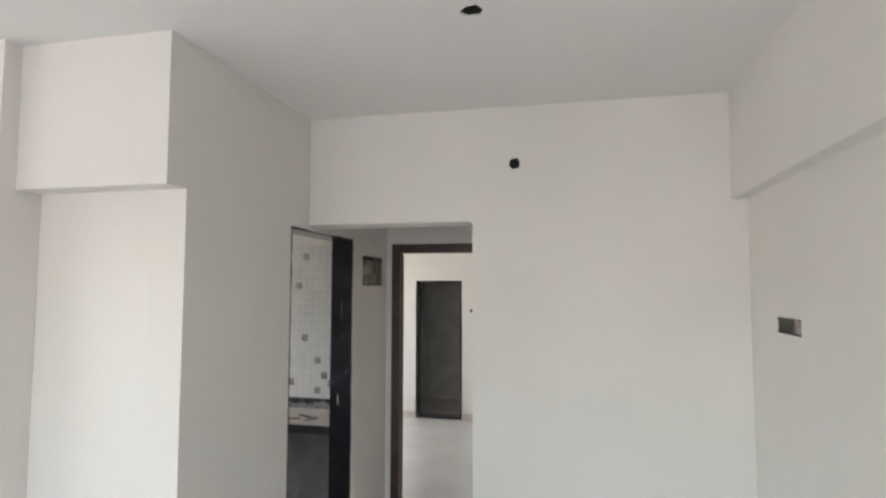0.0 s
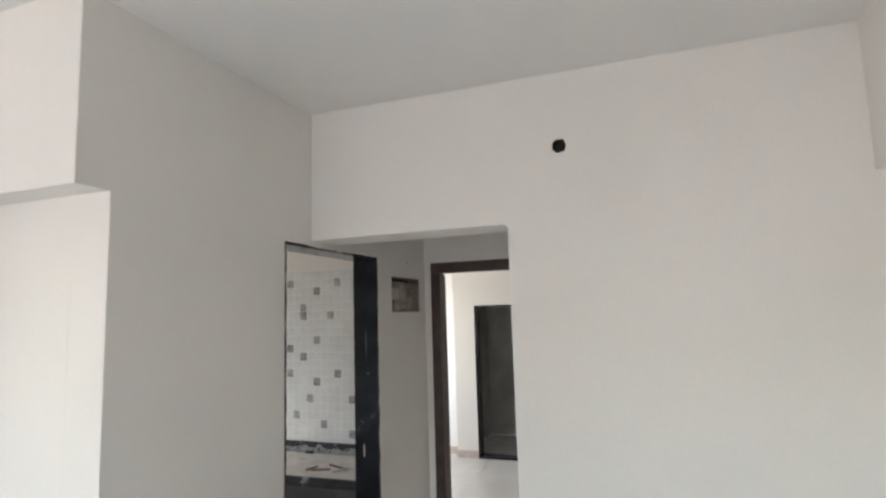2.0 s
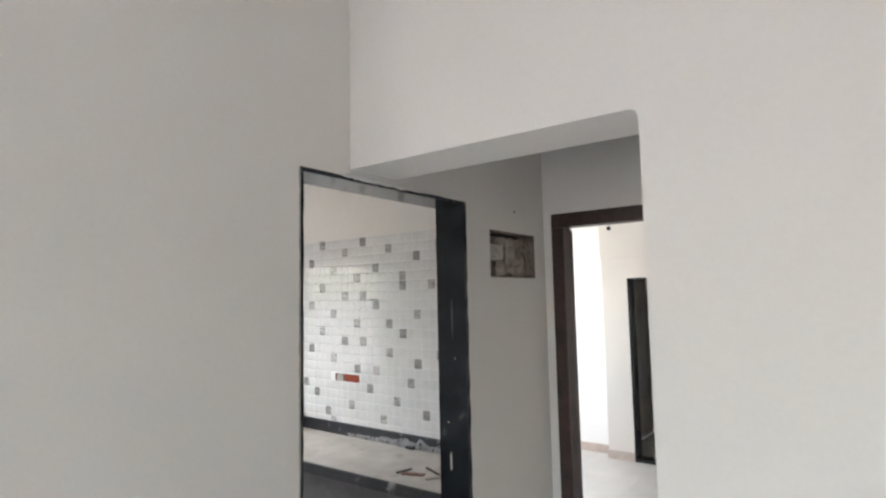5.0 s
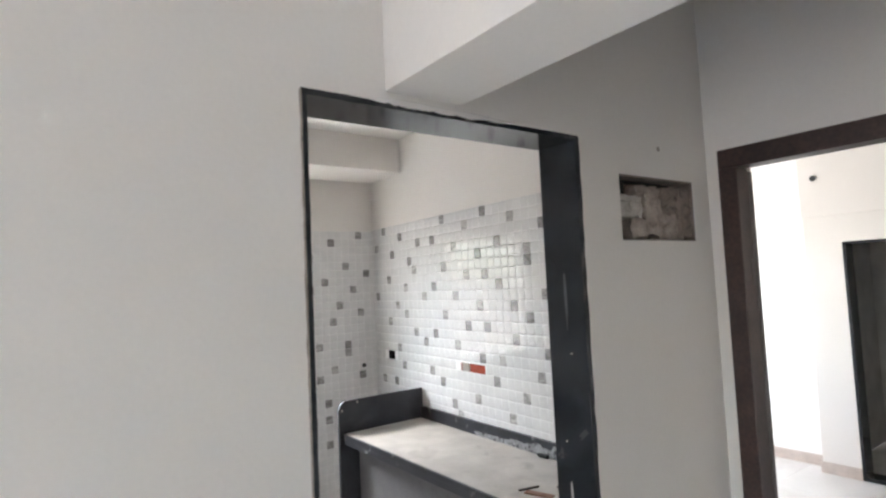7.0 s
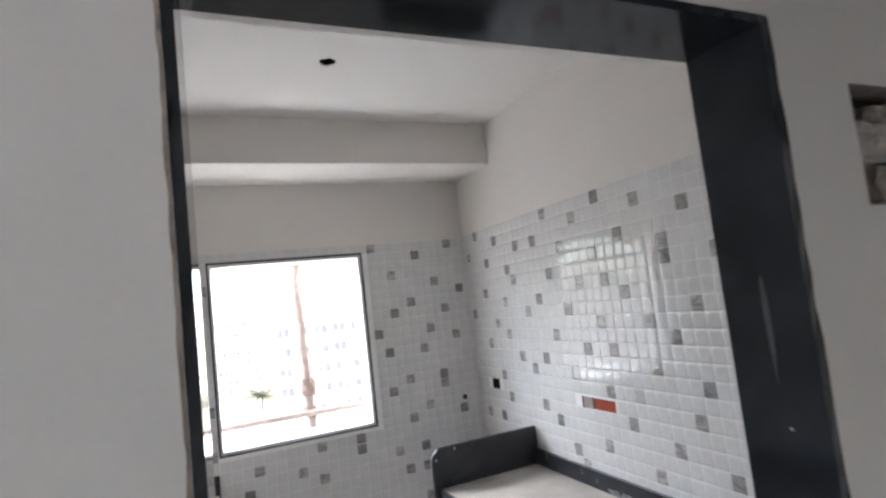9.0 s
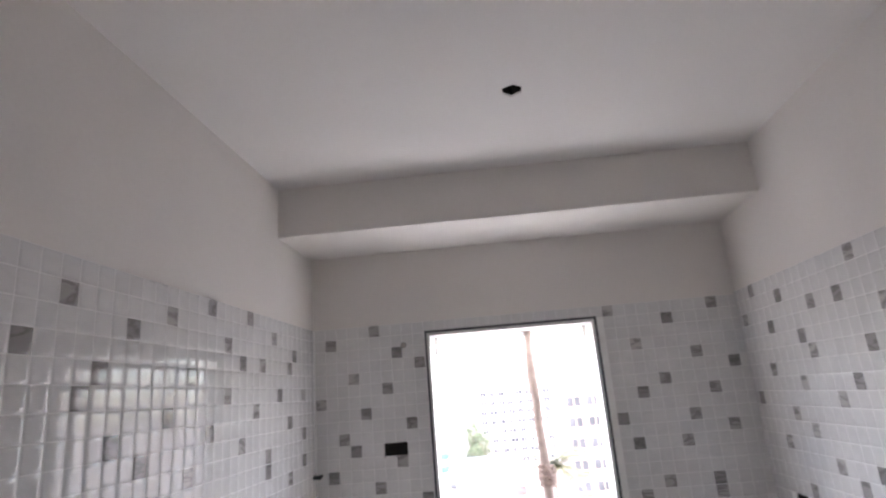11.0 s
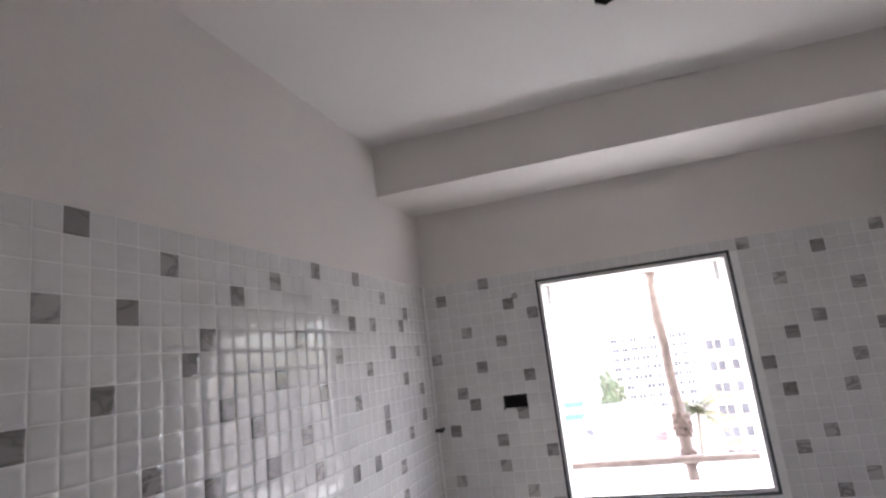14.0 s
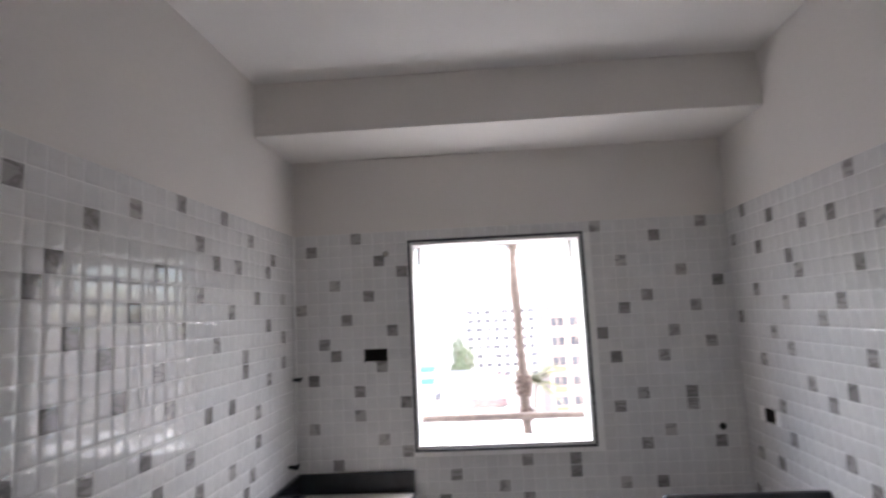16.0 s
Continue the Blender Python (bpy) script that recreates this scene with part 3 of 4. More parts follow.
def rubble(y0, z0, y1, z1, d, mt, rough=1.0, label=""):
    """A rough lump of masonry or mortar on the back of the recess."""
    bm = boxed(((-0.06, y0 - 1.03, z0 - 1.885), (-0.045 + d, y1 - 1.03, z1 - 1.885)), bevel=0.005)
    bmesh.ops.subdivide_edges(bm, edges=[e for e in bm.edges if e.calc_length() > 0.012], cuts=7, use_grid_fill=True)
    for v in bm.verts:
        k = v.co * 38 + Vector((y0 * 9, z0 * 7, 0))
        v.co += rough * Vector((0.008 * noise.noise(k) + 0.004 * noise.noise(v.co * 120), 0.008 * noise.noise(k + Vector((0, 5, 0))), 0.008 * noise.noise(k + Vector((0, 0, 9)))))
        v.co.y, v.co.z = min(0.2155, max(-0.2165, v.co.y)), min(0.1055, max(-0.1055, v.co.z))
    part("masonry_block", bm, mt, mr, label)


in_recess("back", ((-0.068, 0.8095, 1.7755), (-0.060, 1.2495, 1.9945)), mt=RAW_DARK)
in_recess("side", ((-0.0595, 0.8095, 1.7755), (-0.003, 0.8135, 1.9945)))
in_recess("side", ((-0.0595, 1.2455, 1.7755), (-0.003, 1.2495, 1.9945)), mt=RAW_DARK)
in_recess("soffit", ((-0.0595, 0.814, 1.9905), (-0.003, 1.245, 1.9945)), mt=RAW_DARK)
in_recess("bed", ((-0.0595, 0.814, 1.7755), (-0.003, 1.245, 1.7795)))
rubble(0.816, 1.856, 0.945, 1.928, 0.036, RAW_PALE, 1.3, "pale mortar lump")
rubble(0.885, 1.782, 0.965, 1.85, 0.030, RAW_BROWN)
rubble(0.915, 1.925, 1.04, 1.968, 0.030, RAW_BROWN)
rubble(0.965, 1.795, 1.052, 1.955, 0.036, RAW_BROWN, 1.2)
rubble(1.035, 1.868, 1.238, 1.966, 0.026, RAW_DARK, 1.2)
rubble(1.04, 1.783, 1.20, 1.876, 0.028, RAW_BROWN, 1.1)
rubble(1.16, 1.79, 1.244, 1.97, 0.034, RAW_DARK, 1.1)
# thin plates on the back, coloured near-black to paint the shade of hollows
for y0, z0, y1, z1 in ((0.816, 1.935, 0.905, 1.988), (0.816, 1.784, 0.878, 1.848), (0.91, 1.974, 1.13, 1.988), (1.14, 1.968, 1.178, 1.986), (0.985, 1.781, 1.05, 1.792)):
    in_recess("dark_gap", ((-0.0598, y0, z0), (-0.052, y1, z1)), mt=DARK, bevel=0.003)
bm = bmesh.new()
tube(bm, [(0.0, 0, 0), (0.0015, 0, 0.0)], 0.009, 8)
ob = link("wall_scuff", bm, RAW)
ob.location = (0, 1.042, 2.098)
tagged(ob, "small grey chip in the passage wall", "scuff")

# kitchen wall boxes
redcup = cup("brick_socket_cut", m_kr, 1.1215, 1.1125, 1.3655, 1.1695, 0.016, BRICK, "long socket cut showing red brick", "wall recess", wall=0.004)
part("mortar_block", boxed(((1.1225, 1.1135, -0.0155), (1.195, 1.1685, -0.004)), bevel=0.004), RAW, redcup, "grey mortar plug")
cup("socket_box", m_kr, 0.1965, 1.1125, 0.2925, 1.1795, 0.05, DARK, "empty black socket box in the tiled wall", "socket box")
cup("socket_box", m_kw, wsock[0][0] + 0.0005, 1.4325, wsock[1][0] - 0.0005, 1.5025, 0.05, DARK, "empty dark socket box beside the window", "socket box")
# two small holes as raised rings; the near-black disc paints one's shaded bore
for y, z, r, core, lab in ((1.339, 1.062, 0.018, DARK, "small pipe hole in the tiled wall, made as a ring with a dark disc"), (-0.272, 1.985, 0.015, RAW, "small hole in the tiled wall, made as a ring with a grey disc")):
    bm = bmesh.new()
    ring = [[bm.verts.new((rr * math.cos(2 * math.pi * k / 14), rr * math.sin(2 * math.pi * k / 14), w)) for k in range(14)] for rr, w in ((r, 0.004), (r, 0.0085), (r * 0.8, 0.0088), (r * 0.76, 0.0050))]
    for a, b in zip(ring, ring[1:]):
        for k in range(14):
            bm.faces.new((a[k], a[(k + 1) % 14], b[(k + 1) % 14], b[k]))
    sleeve = link("pipe_sleeve", bm, GREYBOX)
    sleeve.matrix_world = m_kw @ Matrix.Translation((y - YLB, z, 0))
    tagged(sleeve, lab, "pipe end")
    bm = bmesh.new()
    tube(bm, [(0, 0, 0.0060), (0, 0, 0.0075)], r * 0.77, 14)
    part("bore", bm, core, sleeve)
for u, v, ln_ in ((2.535, 0.968, 0.05), (2.61, 1.37, 0.045)):
    bm = bmesh.new()
    tube(bm, [(0, 0, 0.006), (0, 0, ln_)], 0.009, 10)
    ob = link("pipe_stub", bm, BLACKPIPE, smooth=False)
    ob.matrix_world = m_kl @ Matrix.Translation((u, v, 0))
    tagged(ob, "short black water pipe stub in the tiled wall", "pipe")
    bm = bmesh.new()
    tube(bm, [(-0.016, 0, ln_ - 0.004), (0.022, 0.004, ln_ - 0.004)], [0.011, 0.008], 10)
    part("elbow", bm, BLACKPIPE, ob)

# ---------------------------------------------------------------- counters
cw = thing("counter_worktop", "dusty black granite kitchen worktop on the counter wall", "worktop", (-1.2, 1.15, 0.73))


def cpart(parent, name, a, b, mt, label="", bevel=0.002):
    o = parent.location
    bm = boxed((tuple(Vector(a) - o), tuple(Vector(b) - o)), bevel=bevel)
    for v in bm.verts:
        if v.co.y + o.y > 1.3:
            v.co.y += wall_y(v.co.x + o.x) - YR
    return part(name, bm, mt, parent, label)


YF = 0.832
cpart(cw, "slab", (-2.148, YF, 0.725), (XI - 0.001, YR - 0.012, 0.755), GRANITE_DUSTY, "granite slab with a dusty front edge")
cpart(cw, "front_apron", (-2.148, YF + 0.002, 0.695), (XI - 0.001, YF + 0.022, 0.7245), GRANITE_DUSTY)
cpart(cw, "cement_film", (-2.147, YF + 0.012, 0.7552), (XI - 0.004, YR - 0.032, 0.758), DUST, "cream cement dust over the slab", bevel=0.0)
ups = thing("backsplash_upstand", "black granite upstand along the counter wall", "upstand", (-1.2, YR - 0.02, 0.76))
cpart(ups, "strip", (-2.148, YR - 0.031, 0.7555), (XI - 0.001, YR - 0.0085, 0.838), GRANITE_DUSTY, "upstand smeared with white grout")
bm = bmesh.new()
prev = None
for k in range(121):
    x = -1.55 + k * (XI - 0.003 + 1.55) / 120
    grow = min(1.0, k / 40)
    hi = 0.7585 + (0.02 + 0.05 * grow * (0.55 + 0.6 * noise.noise((x * 14, 0.7, 3.1)) + 0.35 * noise.noise((x * 60, 1.7, 3.1))))
    hi = min(hi, 0.832)
    ring = [bm.verts.new((x + 1.2, w + wall_y(x) - YR, z - 0.76)) for w, z in ((-0.0128, 0.7585), (-0.0128, hi), (-0.0112, hi), (-0.0112, 0.7585))]
    if prev:
        for i in range(4):
            bm.faces.new((prev[i], prev[(i + 1) % 4], ring[(i + 1) % 4], ring[i]))
    prev = ring
part("grout_smear", bm, SMEAR_PALE, ups, "pale grey grout smear")
endp = thing("counter_end_panel", "upright black granite end panel with a clipped corner", "counter panel", (-2.16, 1.15, 0))
bm = bmesh.new()
prof = [(YF - 0.03, 0), (wall_y(-2.16) - 0.0085, 0), (wall_y(-2.16) - 0.0085, 0.957), (YF + 0.012, 0.957), (YF - 0.018, 0.93), (YF - 0.03, 0.905)]
vs = [[bm.verts.new((x, y - 1.15, z)) for y, z in prof] for x in (-0.0115, 0.0115)]
bm.faces.new(vs[0])
bm.faces.new(vs[1][::-1])
for i in range(6):
    bm.faces.new((vs[0][i], vs[0][(i + 1) % 6], vs[1][(i + 1) % 6], vs[1][i]))
bmesh.ops.bevel(bm, geom=list(bm.edges), offset=0.002, segments=1, affect="EDGES")
part("panel", bm, GRANITE_MATTE, endp)
for y, z in ((YF - 0.008, 0.90), (YF + 0.10, 0.94)):
    bm = bmesh.new()
    tube(bm, [(0.0116, y - 1.15, z), (0.0128, y - 1.15, z)], 0.007, 8)
    part("paint_spot", bm, DUST, endp, "white paint spot")
cpart(thing("counter_support", "dark grey plastered support set back under the worktop", "support", (-1.2, 1.0, 0)), "plaster", (-2.146, YF + 0.10, 0), (XI - 0.002, YF + 0.20, 0.694), UNDER_PLASTER, bevel=0.003)

lc = thing("sink_counter", "cream dusted granite counter along the near wall", "worktop", (-1.6, -0.45, 0.78))
cpart(lc, "slab", (XW + 0.01, -0.742, 0.775), (-0.75, -0.165, 0.805), GRANITE_DUSTY)
cpart(lc, "cement_film", (XW + 0.034, -0.70, 0.8052), (-0.76, -0.175, 0.808), DUST, bevel=0)
lu = thing("window_upstand", "black granite upstand under the kitchen window", "upstand", (XW, -0.45, 0.81))
cpart(lu, "strip", (XW + 0.0085, -0.745, 0.8085), (XW + 0.031, -0.165, 0.905), GRANITE)
lu2 = thing("wall_upstand", "black granite upstand along the near wall", "upstand", (-1.6, -0.76, 0.81))
bm = bmesh.new()
box(bm, (0.56, 0.8085, 0.0085), (len_l - 0.03, 0.905, 0.031), 0.002)
bm.transform(Matrix.Translation(-lu2.location) @ m_kl)
part("strip", bm, GRANITE, lu2)
lp = thing("masonry_plinth", "plastered base under the near counter", "counter base", (-1.6, -0.45, 0))
cpart(lp, "base", (XW + 0.012, -0.735, 0.0), (-0.80, -0.22, 0.7745), BATH, bevel=0.004)

# debris on the worktop
for x, y, l, w, h, a, mt, lab, cat in ((-0.62, 0.985, 0.13, 0.035, 0.008, 20, CRUMB, "broken reddish tile piece with dust", "debris"), (-0.55, 1.07, 0.17, 0.012, 0.01, -25, WOOD, "thin splinter of dark wood", "debris"),
                                       (-0.48, 1.0, 0.12, 0.02, 0.012, 60, RAW, "grey mortar crumb strip", "debris"), (-0.955, 1.355, 0.06, 0.02, 0.02, 5, BLACKPIPE, "short black pipe offcut", "offcut"),
                                       (-0.70, 1.0, 0.1, 0.01, 0.008, 75, WOOD, "thin splinter of dark wood", "debris")):
    bm = bmesh.new()
    box(bm, (-l / 2, -w / 2, 0), (l / 2, w / 2, h), min(w, h) * 0.25)
    for v in bm.verts:
        v.co += Vector((noise.noise(v.co * 30 + Vector((x, y, 0))), noise.noise(v.co * 31 + Vector((y, x, 3))), 0)) * w * 0.25
    ob = link("rubble_piece", bm, mt)
    ob.matrix_world = pose(x, y, 0.7582, 0, 0, a)
    tagged(ob, lab, cat)

# ---------------------------------------------------------------- window
win = thing("window_1", "open kitchen window hole edged in dark granite, with no sash", "window", (XW, (WY0 + WY1) / 2 + YLB, WZ0))
tagged(win, kind="structure")
wo = win.location


def wpart(name, u0, v0, u1, v1, w0, w1, mt, label="", bevel=0.001):
    bm = boxed(((u0, v0, w0), (u1, v1, w1)), bevel=bevel)
    bm.transform(Matrix.Translation(-wo) @ m_kw)
    return part(name, bm, mt, win, label)


t = 0.009
wpart("frame_edge", WY0 - 0.002, WZ1 - t, WY1 + 0.002, WZ1 + 0.002, -0.005, 0.0088, GRANITE_EDGE)
wpart("frame_edge", WY0 - 0.002, WZ0 - 0.002, WY1 + 0.002, WZ0 + t, -0.005, 0.0088, GRANITE_EDGE)
wpart("frame_edge", WY0 - 0.002, WZ0 + t, WY0 + t, WZ1 - t, -0.005, 0.0088, GRANITE_EDGE)
wpart("frame_edge", WY1 - t, WZ0 + t, WY1 + 0.002, WZ1 - t, -0.005, 0.0088, GRANITE_EDGE)
wpart("reveal", WY0 + 0.0005, WZ0 + 0.001, WY1 - 0.0005, WZ0 + 0.024, -0.20, -0.0055, CEIL, "white painted sill", 0.002)
wpart("reveal", WY0 + 0.0005, WZ0 + 0.0245, WY0 + 0.022, WZ1 - 0.0245, -0.158, -0.0055, CEIL, "", 0.002)
wpart("reveal", WY1 - 0.022, WZ0 + 0.0245, WY1 - 0.0005, WZ1 - 0.0245, -0.158, -0.0055, CEIL, "", 0.002)
wpart("reveal", WY0 + 0.0005, WZ1 - 0.024, WY1 - 0.0005, WZ1 - 0.0005, -0.158, -0.0055, CEIL, "", 0.002)
for u in (WY0 + 0.03, WY1 - 0.055):
    wpart("corner_block", u, WZ1 - 0.12, u + 0.025, WZ1 - 0.0245, -0.157, -0.13, CEIL, "pale corner bracket", 0.003)

# ---------------------------------------------------------------- outside
led = tagged(link("window_ledge", boxed(((XW - 0.16, -1.6, 0.82), (-3.95, 2.4, 0.93)), ((XW - 0.16, -1.6, 0.4), (XW - 0.22, 2.4, 0.82)), bevel=0.01), CONCRETE), "pale concrete ledge outside the window", "ledge")
sc = thing("bamboo_scaffold", "lashed bamboo scaffold poles outside the window", "scaffold", (-3.3, 0.42, 0.93))


def pole(name, p, q, r, seed, parent=sc):
    rg = random.Random(seed)
    n = 14
    pts = [Vector(p).lerp(Vector(q), k / n) + Vector((rg.uniform(-1, 1), rg.uniform(-1, 1), 0)) * 0.004 - sc.location for k in range(n + 1)]
    rad = [r * (1.14 if k % 4 == 2 else 1.0) * (1.0 - 0.1 * k / n) for k in range(n + 1)]
    bm = bmesh.new()
    tube(bm, pts, rad, 10)
    return part(name, bm, BAMBOO, parent, smooth=True)


up = pole("upright", (-3.3, 0.442, 0.9305), (-3.3, 0.385, 2.9), 0.028, 1)
pole("ledger", (-3.25, -1.5, 1.075), (-3.25, 2.3, 1.055), 0.022, 2)
pole("ledger", (-3.25, -1.5, 2.062), (-3.25, 2.3, 2.062), 0.016, 3)
for y, z in ((-1.2, 1.072), (2.0, 1.056)):
    pole("putlog", (XW - 0.158, y, z), (-3.45, y, z), 0.02, 4)
rl = random.Random(8)
for z0, n, swell in ((1.03, 8, 0.003), (1.17, 13, 0.012), (2.04, 5, 0.002)):
    bm = bmesh.new()
    pts = []
    for k in range(n * 12 + 1):
        a, f = 2 * math.pi * k / 12, k / (n * 12)
        yy = 0.442 + (z0 - 0.93) * (0.385 - 0.442) / 1.97
        r = 0.034 + swell * math.sin(math.pi * f) + rl.uniform(-0.0015, 0.0015)
        z = z0 + 0.009 * k / 12 + 0.014 * math.sin(a + 2.3 * f * n)
        pts.append(Vector((-3.3 + r * math.cos(a), yy + r * math.sin(a), z)) - sc.location)
    end = pts[-1]
    pts += [end + Vector((0.012, 0.01, -0.012)), end + Vector((0.018, 0.022, -0.05)), end + Vector((0.016, 0.018, -0.085))]
    tube(bm, pts, 0.0062, 5)
    part("rope_lashing", bm, ROPE, sc)

GZ = -22.0
tagged(link("ground", boxed(((-4000, -4000, GZ - 2), (4000, 4000, GZ))), EARTH), "dusty town ground far below the window", kind="structure")
tagged(link("tower_below", boxed(((XW - 0.155, -5.6, GZ), (2.45, 5.9, -0.16))), CONCRETE), "lower storeys of the apartment block under the flat", kind="structure")


def apartment(name, x, y0, y1, top, floors, bays, label, wall_mt, win_w, win_h, band=None, depth=14.0, sill=0.95):
    """A block whose face looks towards +x, with its windows sunk in frames, slab bands and a parapet."""
    b = thing(name, label, "building", (x, (y0 + y1) / 2, GZ))
    o = b.location
    fh, bw = (top - GZ) / floors, (y1 - y0) / bays
    bm = boxed(((-depth, y0 - o.y, 0), (0, y1 - o.y, top - GZ)))
    part("wall", bm, wall_mt, b)
    bm = boxed(((-depth - 0.2, y0 - o.y - 0.3, top - GZ), (0.3, y1 - o.y + 0.3, top - GZ + 0.9)))
    part("parapet", bm, wall_mt, b)
    part("stair_tower", boxed(((-depth * 0.7, -bw, top - GZ + 0.9), (-depth * 0.3, bw, top - GZ + 3.2))), wall_mt, b)
    pane = frame_me = None
    rw = random.Random(int(-x))
    for i in range(floors):
        z = i * fh
        if i:
            part("floor_band", boxed(((0.001, y0 - o.y, z - 0.12), (0.25, y1 - o.y, z + 0.1))), wall_mt, b)
        for j in range(bays):
            yc = y0 - o.y + (j + 0.5) * bw
            if pane is None:
                bm = boxed(((0.0, -win_w / 2, 0.0), (0.06, win_w / 2, win_h)))
                p = part("window", bm, PANE, b)
                bm = bmesh.new()
                for a, c in (((-win_w / 2 - 0.1, -0.1), (win_w / 2 + 0.1, 0.0)), ((-win_w / 2 - 0.1, win_h), (win_w / 2 + 0.1, win_h + 0.12)), ((-win_w / 2 - 0.1, 0), (-win_w / 2, win_h)), ((win_w / 2, 0), (win_w / 2 + 0.1, win_h)), ((-0.05, 0), (0.05, win_h))):
                    box(bm, (0.0, a[0], a[1]), (0.14, c[0], c[1]))
                fr_ = part("window_frame", bm, wall_mt, p)
                pane, frame_me = p.data, fr_.data
            else:
                p = new("window", pane)
                p.parent = b
                fr_ = new("window_frame", frame_me)
                fr_.parent = p
            p.location = (0.001, yc + rw.uniform(-0.25, 0.25) * bw * (0.0 if band else 0.3), z + sill)
            p.scale.y = 1.0 if band else rw.choice((1.0, 1.0, 0.55, 0.8, 1.15))
            if band and j % 2 == 0 and i < 5:
                ob = part("balcony_panel", boxed(((0.3, yc - win_w * 0.5, z + 0.35), (0.42, yc + win_w * 0.5, z + 1.05))), band, b)
    return b


apartment("apartment_block", -200.0, -3.4, 33.6, 2.5, 8, 12, "long white apartment block far off with rows of windows", FACADE2, 2.3, 1.6)
apartment("apartment_tower", -95.0, 12.1, 27.6, 0.53, 7, 5, "white apartment building with orange balcony panels", FACADE, 2.2, 1.45, ORANGE, sill=1.3)
apartment("apartment_tower", -260.0, -70.0, -30.0, -4.0, 6, 12, "pale distant apartment block in haze", FACADE2, 1.7, 1.3)
for x, y, w, d, h, mt, lab in ((-140, -13.4, 4.5, 5, 7.0, TARP, "low shed with a blue sheet roof"), (-158, -14.4, 4, 5, 8.0, TARP, "small house with a pale blue sheet roof"),
                               (-110, -4.6, 6, 7, 6.3, SHEET, "low shed with a grey sheet roof"), (-112, 0.9, 8, 5, 5.8, RUST, "low shed with a rusty sheet roof"), (-118, -12.6, 5, 5, 6.0, SHEET, "low shed with a grey sheet roof"),
                               (-160, -3.8, 13, 8, 6.6, SHEET, "white house with a grey sheet roof"), (-150, 3.6, 6, 6, 6.4, RUST, "small house with a rusty sheet roof"), (-92, -7.5, 6, 5, 4.6, RUST, "low shed with a rusty sheet roof"),
                               (-96, 2.6, 5, 4, 4.4, SHEET, "low shed with a grey sheet roof"), (-175, -19, 12, 8, 7.5, SHEET, "long shed with a grey sheet roof")):
    s = thing("shed", lab, "shed", (x, y, GZ))
    part("wall", boxed(((-d / 2, -w / 2, 0), (d / 2, w / 2, h))), FACADE2, s)
    bm = bmesh.new()
    pts = [(-d / 2 - 0.5, h - 0.1), (0, h + 0.7), (d / 2 + 0.5, h - 0.1), (d / 2 + 0.5, h + 0.05), (0, h + 0.9), (-d / 2 - 0.5, h + 0.05)]
    va = [[bm.verts.new((px, yy, pz)) for px, pz in pts] for yy in (-w / 2 - 0.5, w / 2 + 0.5)]
    bm.faces.new(va[0])
    bm.faces.new(va[1][::-1])
    for i in range(6):
        bm.faces.new((va[0][i], va[0][(i + 1) % 6], va[1][(i + 1) % 6], va[1][i]))
    part("roof", bm, mt, s)


def palm(x, y, top, seed):
    rg = random.Random(seed)
    p = thing("palm_tree", "tall coconut palm with drooping green fronds", "tree", (x, y, GZ))
    h = top - GZ
    bm = bmesh.new()
    pts = [(0.9 * math.sin(k / 12 * 1.6), 0.6 * (k / 12) ** 2, h * k / 12) for k in range(13)]
    tube(bm, pts, [0.26 - 0.11 * k / 12 for k in range(13)], 9)
    part("trunk", bm, BARK, p, smooth=True)
    cx = Vector(pts[-1])
    for f in range(20):
        a, el, ln_ = 2.4 * f + rg.uniform(-0.2, 0.2), rg.uniform(-0.7, 1.35), rg.uniform(3.1, 4.1)
        bm = bmesh.new()
        rib = []
        for k in range(11):
            s = k / 10
            out = ln_ * s * math.cos(el * (1 - 0.5 * s))
            rib.append(cx + Vector((math.cos(a) * out, math.sin(a) * out, ln_ * s * math.sin(el) - 1.5 * s * s)))
        tube(bm, rib, [0.05 * (1 - 0.8 * k / 10) for k in range(11)], 4)
        side = Vector((-math.sin(a), math.cos(a), 0))
        for k in range(1, 11):
            for sg in (-1, 1):
                b0 = rib[k]
                l = 1.0 * math.sin(math.pi * (0.12 + 0.8 * k / 10)) + 0.1
                tip = b0 + side * sg * l + Vector((math.cos(a) * 0.3, math.sin(a) * 0.3, -0.35 * l - 0.1 * rg.random()))
                w = Vector((math.cos(a) * 0.13, math.sin(a) * 0.13, 0))
                v = [bm.verts.new(c) for c in (b0 - w, b0 + w, b0.lerp(tip, 0.6) + w * 0.8, tip, b0.lerp(tip, 0.6) - w * 0.8)]
                bm.faces.new(v)
        part("frond", bm, LEAF, p)


palm(-78.0, 7.2, -8.0, 2)


